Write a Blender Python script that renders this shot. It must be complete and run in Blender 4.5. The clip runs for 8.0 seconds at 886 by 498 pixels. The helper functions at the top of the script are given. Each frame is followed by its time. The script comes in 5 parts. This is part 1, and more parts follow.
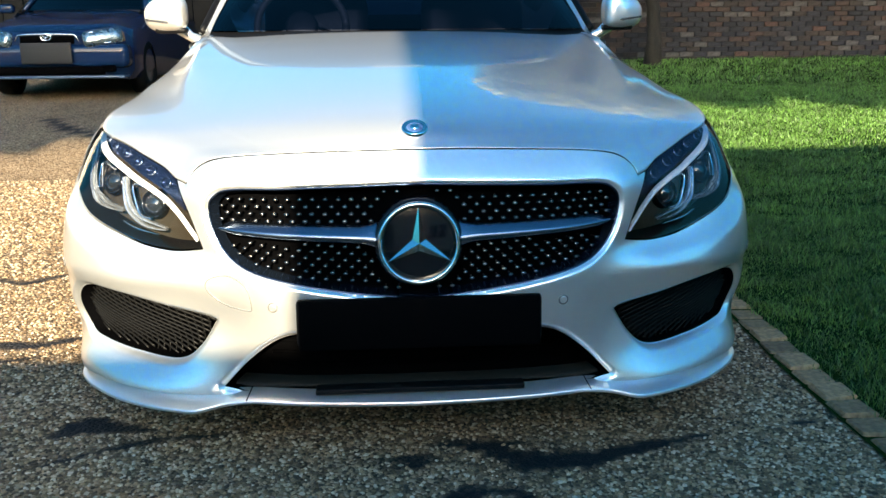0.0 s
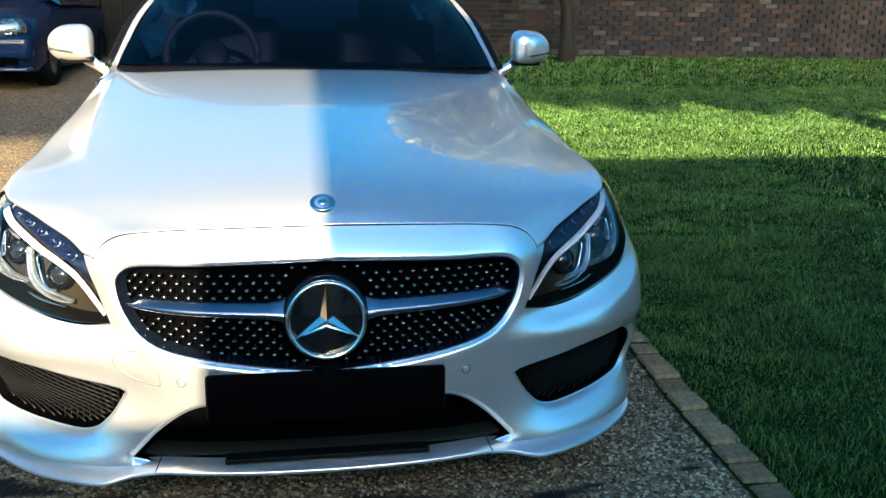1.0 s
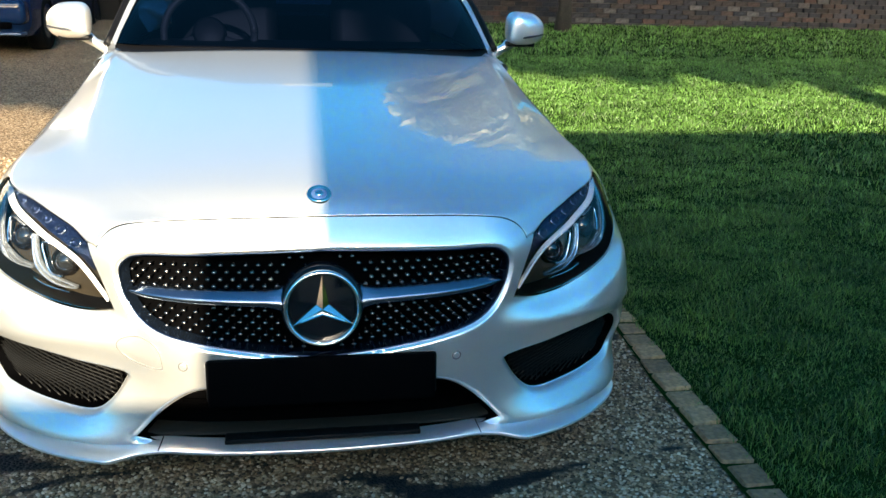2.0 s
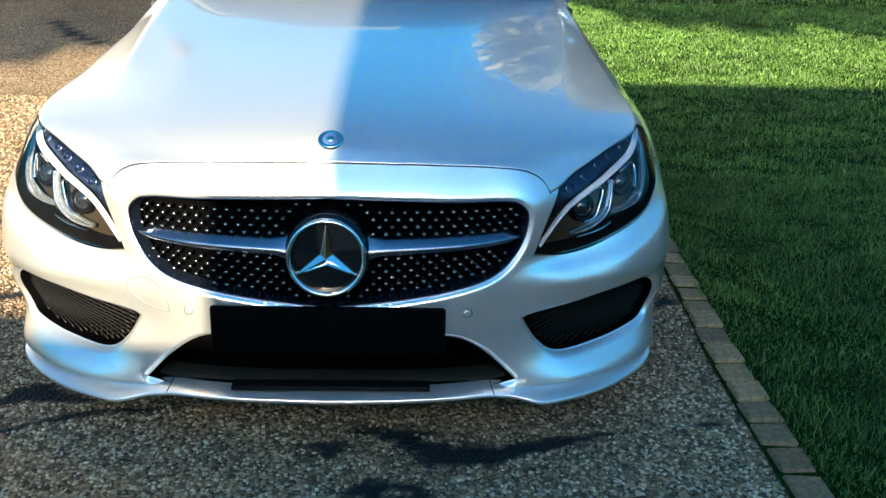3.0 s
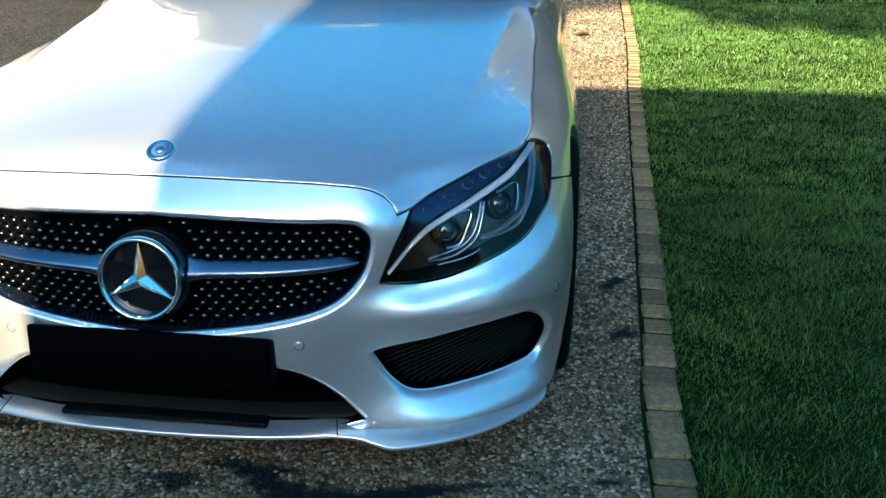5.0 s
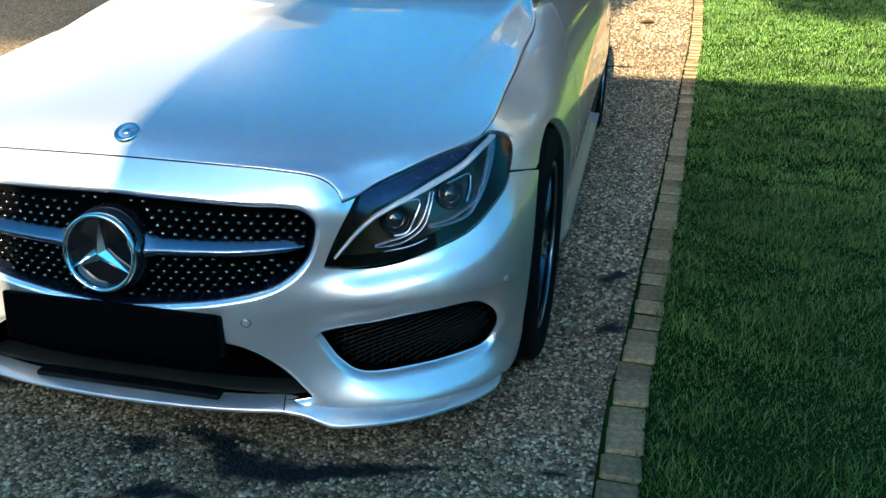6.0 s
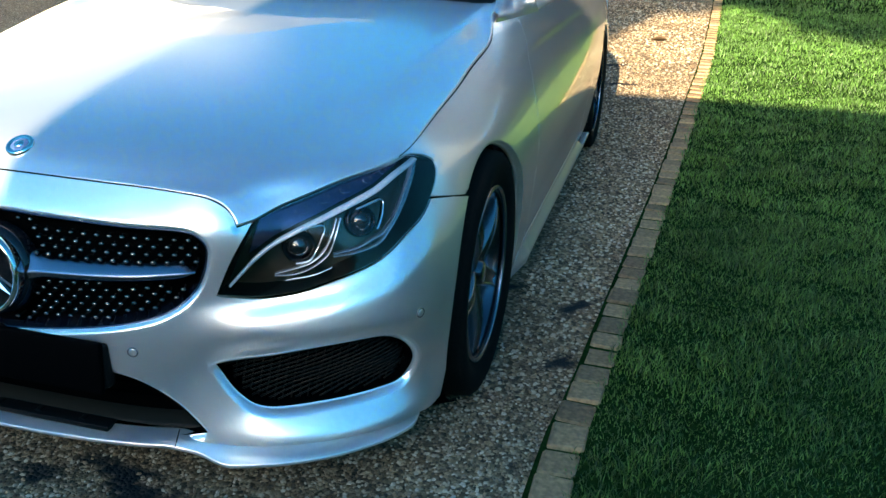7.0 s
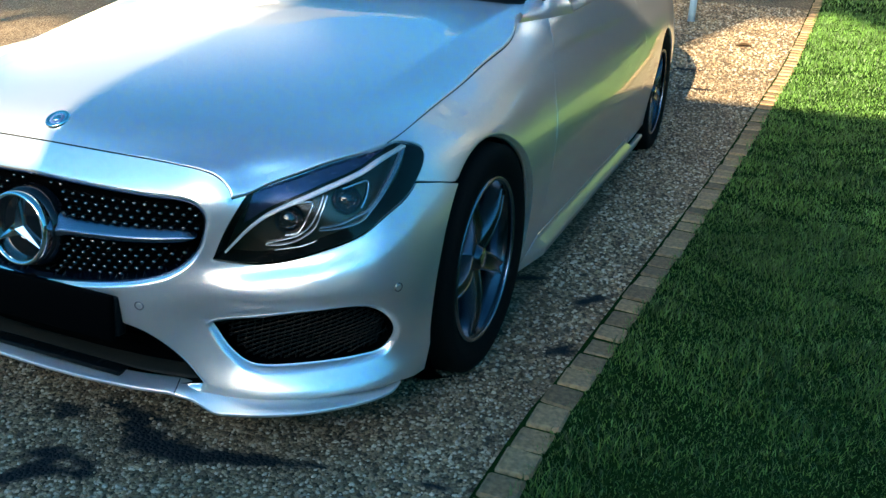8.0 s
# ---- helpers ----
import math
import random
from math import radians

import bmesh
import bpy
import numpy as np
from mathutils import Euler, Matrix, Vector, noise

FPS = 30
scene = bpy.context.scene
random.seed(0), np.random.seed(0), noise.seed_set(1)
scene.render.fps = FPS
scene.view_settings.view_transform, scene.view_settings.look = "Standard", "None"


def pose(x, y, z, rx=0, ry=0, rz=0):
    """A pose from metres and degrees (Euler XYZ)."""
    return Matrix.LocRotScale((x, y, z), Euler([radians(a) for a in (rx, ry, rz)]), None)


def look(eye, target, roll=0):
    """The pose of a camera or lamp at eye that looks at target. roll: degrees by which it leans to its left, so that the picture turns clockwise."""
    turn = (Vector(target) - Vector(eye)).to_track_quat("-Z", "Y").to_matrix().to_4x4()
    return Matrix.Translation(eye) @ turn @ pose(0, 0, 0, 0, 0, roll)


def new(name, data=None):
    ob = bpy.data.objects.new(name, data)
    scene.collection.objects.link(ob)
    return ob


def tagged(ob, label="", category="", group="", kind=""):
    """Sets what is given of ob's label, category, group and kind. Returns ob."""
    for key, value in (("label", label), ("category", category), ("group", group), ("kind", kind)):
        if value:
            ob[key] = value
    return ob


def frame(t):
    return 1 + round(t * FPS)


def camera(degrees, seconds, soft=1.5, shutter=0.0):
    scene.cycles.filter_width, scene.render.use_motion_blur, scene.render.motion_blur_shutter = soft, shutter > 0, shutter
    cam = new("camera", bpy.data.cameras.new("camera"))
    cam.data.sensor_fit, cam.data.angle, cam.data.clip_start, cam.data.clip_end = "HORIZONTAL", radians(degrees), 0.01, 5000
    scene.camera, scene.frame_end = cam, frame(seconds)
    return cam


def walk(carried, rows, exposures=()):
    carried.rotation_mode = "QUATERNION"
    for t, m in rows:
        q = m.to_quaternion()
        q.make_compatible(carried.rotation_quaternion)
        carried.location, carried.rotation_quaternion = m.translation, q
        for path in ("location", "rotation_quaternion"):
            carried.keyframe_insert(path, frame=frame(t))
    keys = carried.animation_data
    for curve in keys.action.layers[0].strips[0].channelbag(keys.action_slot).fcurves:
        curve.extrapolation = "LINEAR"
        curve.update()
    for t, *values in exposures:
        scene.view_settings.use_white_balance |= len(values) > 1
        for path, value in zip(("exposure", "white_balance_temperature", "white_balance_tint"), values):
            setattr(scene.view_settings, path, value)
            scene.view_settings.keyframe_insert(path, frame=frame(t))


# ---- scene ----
cam = camera(54.2, 8.0)
PATH = [
    (0, (-0.068, -1.76, 0.95), (0.062, 0.179, 0.48), -0.5),
    (0.5, (-0.026, -1.763, 1.058), (0.188, 0.162, 0.559), 0.9),
    (1, (-0.043, -1.778, 1.166), (0.273, 0.129, 0.653), 0.9),
    (1.5, (-0.062, -1.789, 1.221), (0.287, 0.107, 0.691), 0.6),
    (2, (-0.047, -1.826, 1.244), (0.279, 0.056, 0.651), 1.6),
    (2.2, (-0.021, -1.862, 1.244), (0.28, 0.013, 0.616), 1.9),
    (3.3, (0.269, -1.71, 1.22), (0.23, 0.158, 0.504), 1.2),
    (3.5, (0.315, -1.697, 1.229), (0.215, 0.167, 0.51), 1.1),
    (4, (0.518, -1.681, 1.222), (0.327, 0.17, 0.488), 0.6),
    (4.5, (0.645, -1.572, 1.206), (0.47, 0.287, 0.49), 0.3),
    (4.7, (0.694, -1.514, 1.203), (0.52, 0.349, 0.497), 0.5),
    (5.8, (1.034, -1.514, 1.25), (0.634, 0.301, 0.511), 0.4),
    (6, (1.081, -1.501, 1.241), (0.675, 0.309, 0.494), 0.8),
    (6.5, (1.193, -1.408, 1.229), (0.772, 0.398, 0.481), 1.3),
    (7, (1.291, -1.305, 1.239), (0.819, 0.498, 0.512), 1.9),
    (7.5, (1.421, -1.319, 1.244), (0.831, 0.451, 0.524), 1.6),
    (8, (1.595, -1.363, 1.263), (0.905, 0.364, 0.528), 2.4),
]
walk(cam, [(t, look(eye, target, roll)) for t, eye, target, roll in PATH], exposures=[(0.0, 2.16, 9700, 7), (4.5, 2.17, 9700, 7), (7.0, 2.32, 9800, 7), (8.0, 2.26, 9800, 7)])


# ---- light ----
SUN_UP = 20.0
world = bpy.data.worlds.new("sky")
scene.world = world
world.use_nodes = True
sky = world.node_tree.nodes.new("ShaderNodeTexSky")
sky.sky_type, sky.sun_disc = "NISHITA", False
sky.sun_elevation, sky.sun_rotation = radians(SUN_UP), radians(180)
sky.altitude, sky.air_density, sky.dust_density, sky.ozone_density = 100, 1.0, 5.5, 6.0
deep = world.node_tree.nodes.new("ShaderNodeGamma")
deep.inputs["Gamma"].default_value = 1.38
vivid = world.node_tree.nodes.new("ShaderNodeHueSaturation")
vivid.inputs["Saturation"].default_value, vivid.inputs["Hue"].default_value = 2.0, 0.486
world.node_tree.links.new(sky.outputs[0], deep.inputs["Color"])
world.node_tree.links.new(deep.outputs[0], vivid.inputs["Color"])
world.node_tree.links.new(vivid.outputs[0], world.node_tree.nodes["Background"].inputs[0])
world.node_tree.nodes["Background"].inputs[1].default_value = 0.068
sun = new("sun", bpy.data.lights.new("sun", "SUN"))
sun.data.energy, sun.data.angle, sun.data.color = 5.0, radians(0.3), (1.0, 0.99, 0.96)
sun.matrix_world = look((0, -math.cos(radians(SUN_UP)) * 40, math.sin(radians(SUN_UP)) * 40), (0, 0, 0))


# ---- materials ----
def material(name, colour, rough=0.5, metal=0.0, grain=0.0, scale=40.0, bump=0.0, bump_scale=None, wear=0.0, wear_scale=3.0, coat=0.0, per_object=0.0, per_island=0.0, emit=0.0, spec=0.5, coat_rough=0.03):
    """A surface with fine grain, larger stains, relief and chance differences between pieces."""
    m = bpy.data.materials.new(name)
    m.use_nodes = True
    nt = m.node_tree
    n, link = nt.nodes, nt.links.new
    b = n["Principled BSDF"]
    b.inputs["Base Color"].default_value = (*colour, 1)
    b.inputs["Roughness"].default_value, b.inputs["Metallic"].default_value = rough, metal
    b.inputs["Coat Weight"].default_value, b.inputs["Coat Roughness"].default_value = coat, coat_rough
    b.inputs["Specular IOR Level"].default_value = spec
    tc = n.new("ShaderNodeTexCoord")

    def noise_at(sc, detail=4.0):
        t = n.new("ShaderNodeTexNoise")
        t.inputs["Scale"].default_value, t.inputs["Detail"].default_value = sc, detail
        link(tc.outputs["Object"], t.inputs["Vector"])
        return t.outputs["Fac"]

    value = None

    def factor(src, lo, hi):
        r = n.new("ShaderNodeMapRange")
        r.inputs["From Min"].default_value, r.inputs["From Max"].default_value = 0.25, 0.75
        r.inputs["To Min"].default_value, r.inputs["To Max"].default_value = lo, hi
        link(src, r.inputs["Value"])
        return r.outputs[0]

    def times(a, c):
        if a is None:
            return c
        k = n.new("ShaderNodeMath")
        k.operation = "MULTIPLY"
        link(a, k.inputs[0]), link(c, k.inputs[1])
        return k.outputs[0]

    if grain:
        value = times(value, factor(noise_at(scale), 1 - grain, 1 + grain))
    if wear:
        value = times(value, factor(noise_at(wear_scale, 6), 1 - wear, 1 + wear))
    if per_object:
        value = times(value, factor(n.new("ShaderNodeObjectInfo").outputs["Random"], 1 - per_object, 1 + per_object))
    if per_island:
        value = times(value, factor(n.new("ShaderNodeNewGeometry").outputs["Random Per Island"], 1 - per_island, 1 + per_island))
    if value is not None:
        k = n.new("ShaderNodeVectorMath")
        k.operation = "SCALE"
        k.inputs[0].default_value = colour
        link(value, k.inputs["Scale"])
        link(k.outputs[0], b.inputs["Base Color"])
    if bump:
        bn = n.new("ShaderNodeBump")
        bn.inputs["Strength"].default_value, bn.inputs["Distance"].default_value = bump, 0.01
        link(noise_at(bump_scale or scale), bn.inputs["Height"])
        link(bn.outputs[0], b.inputs["Normal"])
    if emit:
        b.inputs["Emission Color"].default_value, b.inputs["Emission Strength"].default_value = (*colour, 1), emit
    return m


def glass(name, tint=(1, 1, 1), gloss_rough=0.0, ior=1.5):
    m = bpy.data.materials.new(name)
    m.use_nodes = True
    n, link = m.node_tree.nodes, m.node_tree.links.new
    clear, shine, mix, fr = n.new("ShaderNodeBsdfTransparent"), n.new("ShaderNodeBsdfGlossy"), n.new("ShaderNodeMixShader"), n.new("ShaderNodeFresnel")
    clear.inputs["Color"].default_value = (*tint, 1)
    shine.inputs["Roughness"].default_value = gloss_rough
    fr.inputs["IOR"].default_value = ior
    link(fr.outputs[0], mix.inputs[0]), link(clear.outputs[0], mix.inputs[1]), link(shine.outputs[0], mix.inputs[2])
    link(mix.outputs[0], n["Material Output"].inputs["Surface"])
    return m


PAINT = material("silver_paint", (0.88, 0.87, 0.85), 0.32, 0.84, grain=0.03, scale=900, wear=0.015, wear_scale=2, coat=1.0, coat_rough=0.015)
PAINT.node_tree.nodes["Principled BSDF"].inputs["Coat IOR"].default_value = 1.48
BLACK = material("black_plastic", (0.003, 0.003, 0.0036), 0.5, grain=0.2, scale=300, wear=0.2, bump=0.05, spec=0.12)
GLOSS = material("gloss_black", (0.006, 0.006, 0.008), 0.08, wear=0.2)
# Near-black: the shade deep inside openings is put into this colour.
VOID = material("recess_shade", (0.0010, 0.0010, 0.0012), 0.9, wear=0.2, spec=0.01)
CHROME = material("chrome", (0.82, 0.83, 0.85), 0.07, 1.0, wear=0.04)
# Satin metal whose blue is mirrored sky put into the colour.
SATIN = material("satin_sky_tint", (0.17, 0.225, 0.30), 0.26, 1.0, wear=0.04)
STUD = material("polished_stud", (0.19, 0.175, 0.16), 0.25, 1.0, per_object=0.25)
RUBBER = material("tyre_rubber", (0.004, 0.004, 0.004), 0.85, grain=0.3, scale=120, bump=0.1, spec=0.08)
RIM = material("rim_grey", (0.07, 0.085, 0.11), 0.22, 0.95, wear=0.1, coat=0.3)
SPOKE = material("spoke_grey", (0.028, 0.030, 0.033), 0.3, 0.8, wear=0.1, coat=0.4)
RIM_FACE = material("rim_polished", (0.24, 0.26, 0.30), 0.25, 0.95, wear=0.1)
STEEL = material("brake_steel", (0.25, 0.25, 0.26), 0.4, 1.0, grain=0.1, scale=200)
LENS = glass("clear_lens", (0.96, 0.97, 0.98), ior=1.36)
SCREEN = glass("tinted_glass", (0.10, 0.125, 0.19), ior=1.42)
LAMP_BLUE = material("lamp_reflector", (0.20, 0.25, 0.33), 0.18, 1.0, grain=0.2, scale=60)
# White base stands for the sky reflected in the clear guide.
LAMP_WHITE = material("lamp_light_guide", (0.82, 0.83, 0.84), 0.25, 0.1, grain=0.12, scale=220, wear=0.08, wear_scale=20, coat=0.6)
LEATHER = material("dark_leather", (0.02, 0.02, 0.022), 0.5, grain=0.2, scale=200, bump=0.1)
TRIM_GREY = material("grey_trim", (0.10, 0.10, 0.10), 0.4, wear=0.1)
PLATE = material("blank_plate", (0.0010, 0.0010, 0.0014), 0.6, wear=0.1, spec=0.015)



# ---- building helpers ----
def mesh(name, verts, faces, mat, parent=None, label="", normals=None, smooth=True):
    me = bpy.data.meshes.new(name)
    me.from_pydata([tuple(v) for v in np.asarray(verts, float)], [], [tuple(int(i) for i in f) for f in faces])
    me.polygons.foreach_set("use_smooth", [smooth] * len(me.polygons))
    if normals is not None:
        me.normals_split_custom_set_from_vertices([tuple(v) for v in normals])
    me.materials.append(mat)
    me.update()
    ob = new(name, me)
    if parent is not None:
        attach(ob, parent)
    if label:
        tagged(ob, label)
    return ob


def attach(ob, parent):
    ob.parent = parent
    m, p = Matrix.Identity(4), parent
    while p is not None:
        m, p = p.matrix_basis @ m, p.parent
    ob.matrix_parent_inverse = m.inverted() if parent.parent is None else Matrix.Identity(4)
    return ob


def part(name, bm, mat, parent, label="", smooth=True):
    me = bpy.data.meshes.new(name)
    bmesh.ops.recalc_face_normals(bm, faces=bm.faces)
    bm.to_mesh(me)
    bm.free()
    me.polygons.foreach_set("use_smooth", [smooth] * len(me.polygons))
    me.materials.append(mat)
    ob = new(name, me)
    if parent is not None:
        attach(ob, parent)
    if label:
        tagged(ob, label)
    return ob


def thing(name, at, label, category, group="", kind=""):
    ob = new(name)
    ob.matrix_basis = Matrix.Translation(at)
    ob.empty_display_size = 0.1
    return tagged(ob, label, category, group, kind)


def box(size, at=(0, 0, 0), bevel=0.0, turn=(0, 0, 0), bm=None, segments=2):
    bm = bm or bmesh.new()
    made = bmesh.ops.create_cube(bm, size=1.0, matrix=pose(*at, *turn) @ Matrix.Diagonal((*size, 1)))
    if bevel:
        edges = list({e for v in made["verts"] for e in v.link_edges})
        bmesh.ops.bevel(bm, geom=edges, offset=bevel, segments=segments, profile=0.6, affect="EDGES")
    return bm


def lathe(profile, n=64, bm=None, m=None):
    """A turned solid about the y axis from (radius, y) pairs."""
    bm = bm or bmesh.new()
    m = m or Matrix.Identity(4)
    rings = []
    for r, y in profile:
        rings.append([bm.verts.new(m @ Vector((r * math.cos(a), y, r * math.sin(a)))) for a in (2 * math.pi * k / n for k in range(n))])
    for a, b in zip(rings, rings[1:]):
        for k in range(n):
            bm.faces.new((a[k], a[(k + 1) % n], b[(k + 1) % n], b[k]))
    return bm


def tube(points, radius, n=8, bm=None):
    bm = bm or bmesh.new()
    p = [Vector(q) for q in points]
    rings = []
    for i, q in enumerate(p):
        d = (p[min(i + 1, len(p) - 1)] - p[max(i - 1, 0)]).normalized()
        a = d.orthogonal().normalized() if i == 0 else (a - d * a.dot(d)).normalized()
        b = d.cross(a)
        r = radius[i] if isinstance(radius, (list, tuple)) else radius
        rings.append([bm.verts.new(q + r * (math.cos(t) * a + math.sin(t) * b)) for t in (2 * math.pi * k / n for k in range(n))])
    for x, y in zip(rings, rings[1:]):
        for k in range(n):
            bm.faces.new((x[k], x[(k + 1) % n], y[(k + 1) % n], y[k]))
    bm.faces.new(rings[0][::-1]), bm.faces.new(rings[-1])
    return bm


def sheet(name, grid, mat, parent=None, label="", closed=False):
    """A smooth sheet through a grid of places (rows x columns x 3)."""
    g = np.asarray(grid, float)
    r, c = g.shape[:2]
    faces = [(i * c + j, i * c + j + 1, (i + 1) * c + j + 1, (i + 1) * c + j) for i in range(r - 1) for j in range(c - 1)]
    if closed:
        faces += [(i * c + c - 1, i * c, (i + 1) * c, (i + 1) * c + c - 1) for i in range(r - 1)]
    return mesh(name, g.reshape(-1, 3), faces, mat, parent, label)


def inside(p, loop):
    x, y = p[:, 0], p[:, 1]
    res = np.zeros(len(p), bool)
    for (x0, y0), (x1, y1) in zip(loop, np.roll(loop, -1, 0)):
        c = (y0 > y) != (y1 > y)
        res ^= c & (x < (x1 - x0) * (y - y0) / (y1 - y0 + 1e-15) + x0)
    return res


def away(p, loop):
    """Distance of each place to a closed outline."""
    best = np.full(len(p), 9.0)
    for a, b in zip(loop, np.roll(loop, -1, 0)):
        d = b - a
        t = np.clip(((p - a) @ d) / (d @ d + 1e-15), 0, 1)
        best = np.minimum(best, np.hypot(*(p - a - t[:, None] * d).T))
    return best


def close_up(points, n=6, closed=True):
    """A closed outline drawn softly through its corners; a corner given twice stays sharp."""
    p = np.array(points, float)
    out, run = [], []
    sharp = [i for i in range(len(p)) if np.allclose(p[i], p[(i + 1) % len(p)])]
    if not sharp:
        q = spline(np.vstack([p[-2:], p, p[:3]]), n)
        return q[2 * n:(2 + len(p)) * n]
    k = sharp[0] + 1
    p = np.vstack([p[k:], p[:k]])
    run = [p[0]]
    for i in range(1, len(p)):
        run.append(p[i])
        if np.allclose(p[i], p[(i + 1) % len(p)]):
            out.append(spline(run, n)[:-1] if len(run) > 2 else np.array(run[:1]))
            run = []
    return np.vstack(out)


def even(loop, step):
    """The same closed outline with points at even steps."""
    q = np.vstack([loop, loop[:1]])
    res = []
    for a, b in zip(q, q[1:]):
        k = max(1, int(math.ceil(np.hypot(*(b - a)) / step)))
        res += [a + (b - a) * i / k for i in range(k)]
    return np.array(res)


def panel(name, outer, holes, place, mat, parent, label="", step=0.014, rolls=(), flange=0.012):
    """Sheet metal over a soft surface: an outline with holes in the surface's own two coordinates. rolls: (outline, radius), edges that roll inwards.
    place(a, b, depth) gives places. A flange turns inwards from every edge."""
    from mathutils.geometry import delaunay_2d_cdt
    loops = [even(np.asarray(l, float), step) for l in (outer, *holes)]

    def sunk(q):
        d = np.zeros(len(q))
        for l, r in rolls:
            d += r * np.clip(1 - away(q, np.asarray(l)) / r, 0, 1) ** 2
        return d

    lo, hi = loops[0].min(0), loops[0].max(0)
    ga, gb = np.meshgrid(np.arange(lo[0] + step / 2, hi[0], step), np.arange(lo[1] + step / 2, hi[1], step), indexing="ij")
    gb = gb + (np.arange(ga.shape[0]) % 2)[:, None] * step * 0.5
    grid = np.column_stack([ga.ravel(), gb.ravel()])
    keep = inside(grid, loops[0])
    for l in loops:
        keep &= away(grid, l) > step * 0.45
    for l in loops[1:]:
        keep &= ~inside(grid, l)
    rings = []
    for l, r in rolls:
        if r < 0.006:
            continue
        l = even(np.asarray(l, float), step * 0.7)
        t = np.roll(l, -1, 0) - np.roll(l, 1, 0)
        nn = np.column_stack([t[:, 1], -t[:, 0]]) / np.maximum(np.hypot(*t.T), 1e-9)[:, None]
        keep &= away(grid, l) > r * 1.15
        for d in (0.22, 0.48, 0.76, 1.0):
            for sg in (1, -1):
                q = l + nn * sg * d * r
                good = inside(q, loops[0]) & (away(q, l) > d * r * 0.93)
                for m in loops[1:]:
                    good &= ~inside(q, m)
                for m in loops:
                    good &= away(q, m) > d * r * 0.9
                rings.append(q[good])
    pts = np.vstack(loops + rings + [grid[keep]])
    edges, base = [], 0
    for l in loops:
        edges += [(base + i, base + (i + 1) % len(l)) for i in range(len(l))]
        base += len(l)
    co, _, tris, _, _, _ = delaunay_2d_cdt([Vector(q) for q in pts], edges, [], 0, 1e-6)
    co = np.array([tuple(q) for q in co])
    tris = np.array([t for t in tris if len(t) == 3])
    mid = co[tris].mean(1)
    ok = inside(mid, loops[0])
    for l in loops[1:]:
        ok &= ~inside(mid, l)
    tris = tris[ok]
    e = 2e-3

    def at(q):
        return place(q[:, 0], q[:, 1], sunk(q))

    def normal(q):
        n = np.cross(at(q + (e, 0)) - at(q - (e, 0)), at(q + (0, e)) - at(q - (0, e)))
        return n / np.maximum(np.linalg.norm(n, axis=1), 1e-12)[:, None]

    v, n = at(co), normal(co)
    a, b, c = v[tris[:, 0]], v[tris[:, 1]], v[tris[:, 2]]
    flip = (np.cross(b - a, c - a) * n[tris[:, 0]]).sum(1) < 0
    tris[flip] = tris[flip][:, ::-1]
    verts, norms, faces = [v], [n], [tuple(t) for t in tris]
    count = len(v)
    for k, l in enumerate(loops):
        top, nn = at(l), normal(l)
        low = top - nn * flange
        side = np.cross(np.roll(top, -1, 0) - np.roll(top, 1, 0), nn)
        side /= np.maximum(np.linalg.norm(side, axis=1), 1e-12)[:, None]
        turn = np.sum((np.roll(l, -1, 0)[:, 0] - l[:, 0]) * (np.roll(l, -1, 0)[:, 1] + l[:, 1]))
        side = side * (1 if (turn < 0) == (k == 0) else -1)
        verts += [top, low]
        norms += [side * 0.7 + nn * 0.5, side]
        m = len(l)
        for i in range(m):
            j = (i + 1) % m
            faces.append((count + i, count + j, count + m + j, count + m + i))
        count += 2 * m
    return mesh(name, np.vstack(verts), faces, mat, parent, label, np.vstack(norms))


def flip_s(loop):
    """An outline on the other side of the car."""
    return np.asarray(loop)[::-1] * (-1, 1)

# ---- silver coupe: body surface ----
def spline(points, n):
    """Catmull-Rom through the points, n samples a span."""
    p = np.array(points, float)
    q = np.vstack([2 * p[0] - p[1], p, 2 * p[-1] - p[-2]])
    u = np.linspace(0, 1, n, endpoint=False)[:, None]
    out = []
    for i in range(len(p) - 1):
        a, b, c, d = q[i:i + 4]
        out.append(0.5 * (2 * b + (c - a) * u + (2 * a - 5 * b + 4 * c - d) * u ** 2 + (3 * b - a - 3 * c + d) * u ** 3))
    return np.vstack(out + [p[-1:]])


# plan outline of the half body, nose to tail, metres
PLAN = [(0, 0), (0.16, 0.002), (0.31, 0.016), (0.45, 0.052), (0.59, 0.105), (0.715, 0.175), (0.815, 0.275), (0.865, 0.395),
        (0.887, 0.56), (0.896, 0.78), (0.90, 1.2), (0.902, 2.2), (0.90, 3.2), (0.885, 3.8), (0.84, 4.2), (0.72, 4.5),
        (0.45, 4.64), (0, 4.686)]
mirror_plan = [(-x, y) for x, y in PLAN[1:3]][::-1]
PC = spline(mirror_plan + PLAN, 200)[400:]
PS = np.concatenate([[0], np.cumsum(np.hypot(*np.diff(PC, axis=0).T))])
PT = np.gradient(PC, PS, axis=0)
PT /= np.hypot(*PT.T)[:, None]
# how far the skin lies inside the plan outline, by station along it (rows) and height (columns)
SKIN_Z = (0.14, 0.20, 0.27, 0.35, 0.42, 0.50, 0.58, 0.65, 0.72, 0.80, 0.88, 0.96)
SKIN = {}
SKIN[0.00] = (.020, .012, .014, .008, .000, .000, .012, .050, .100, .165, .235, .30)
SKIN[0.31] = (.020, .012, .014, .006, .000, .004, .016, .052, .102, .165, .235, .30)
SKIN[0.47] = (-.004, .004, .024, .036, .018, .030, .032, .042, .088, .150, .220, .29)
SKIN[0.60] = (-.012, -.006, .040, .022, .016, .040, .054, .072, .120, .180, .245, .31)
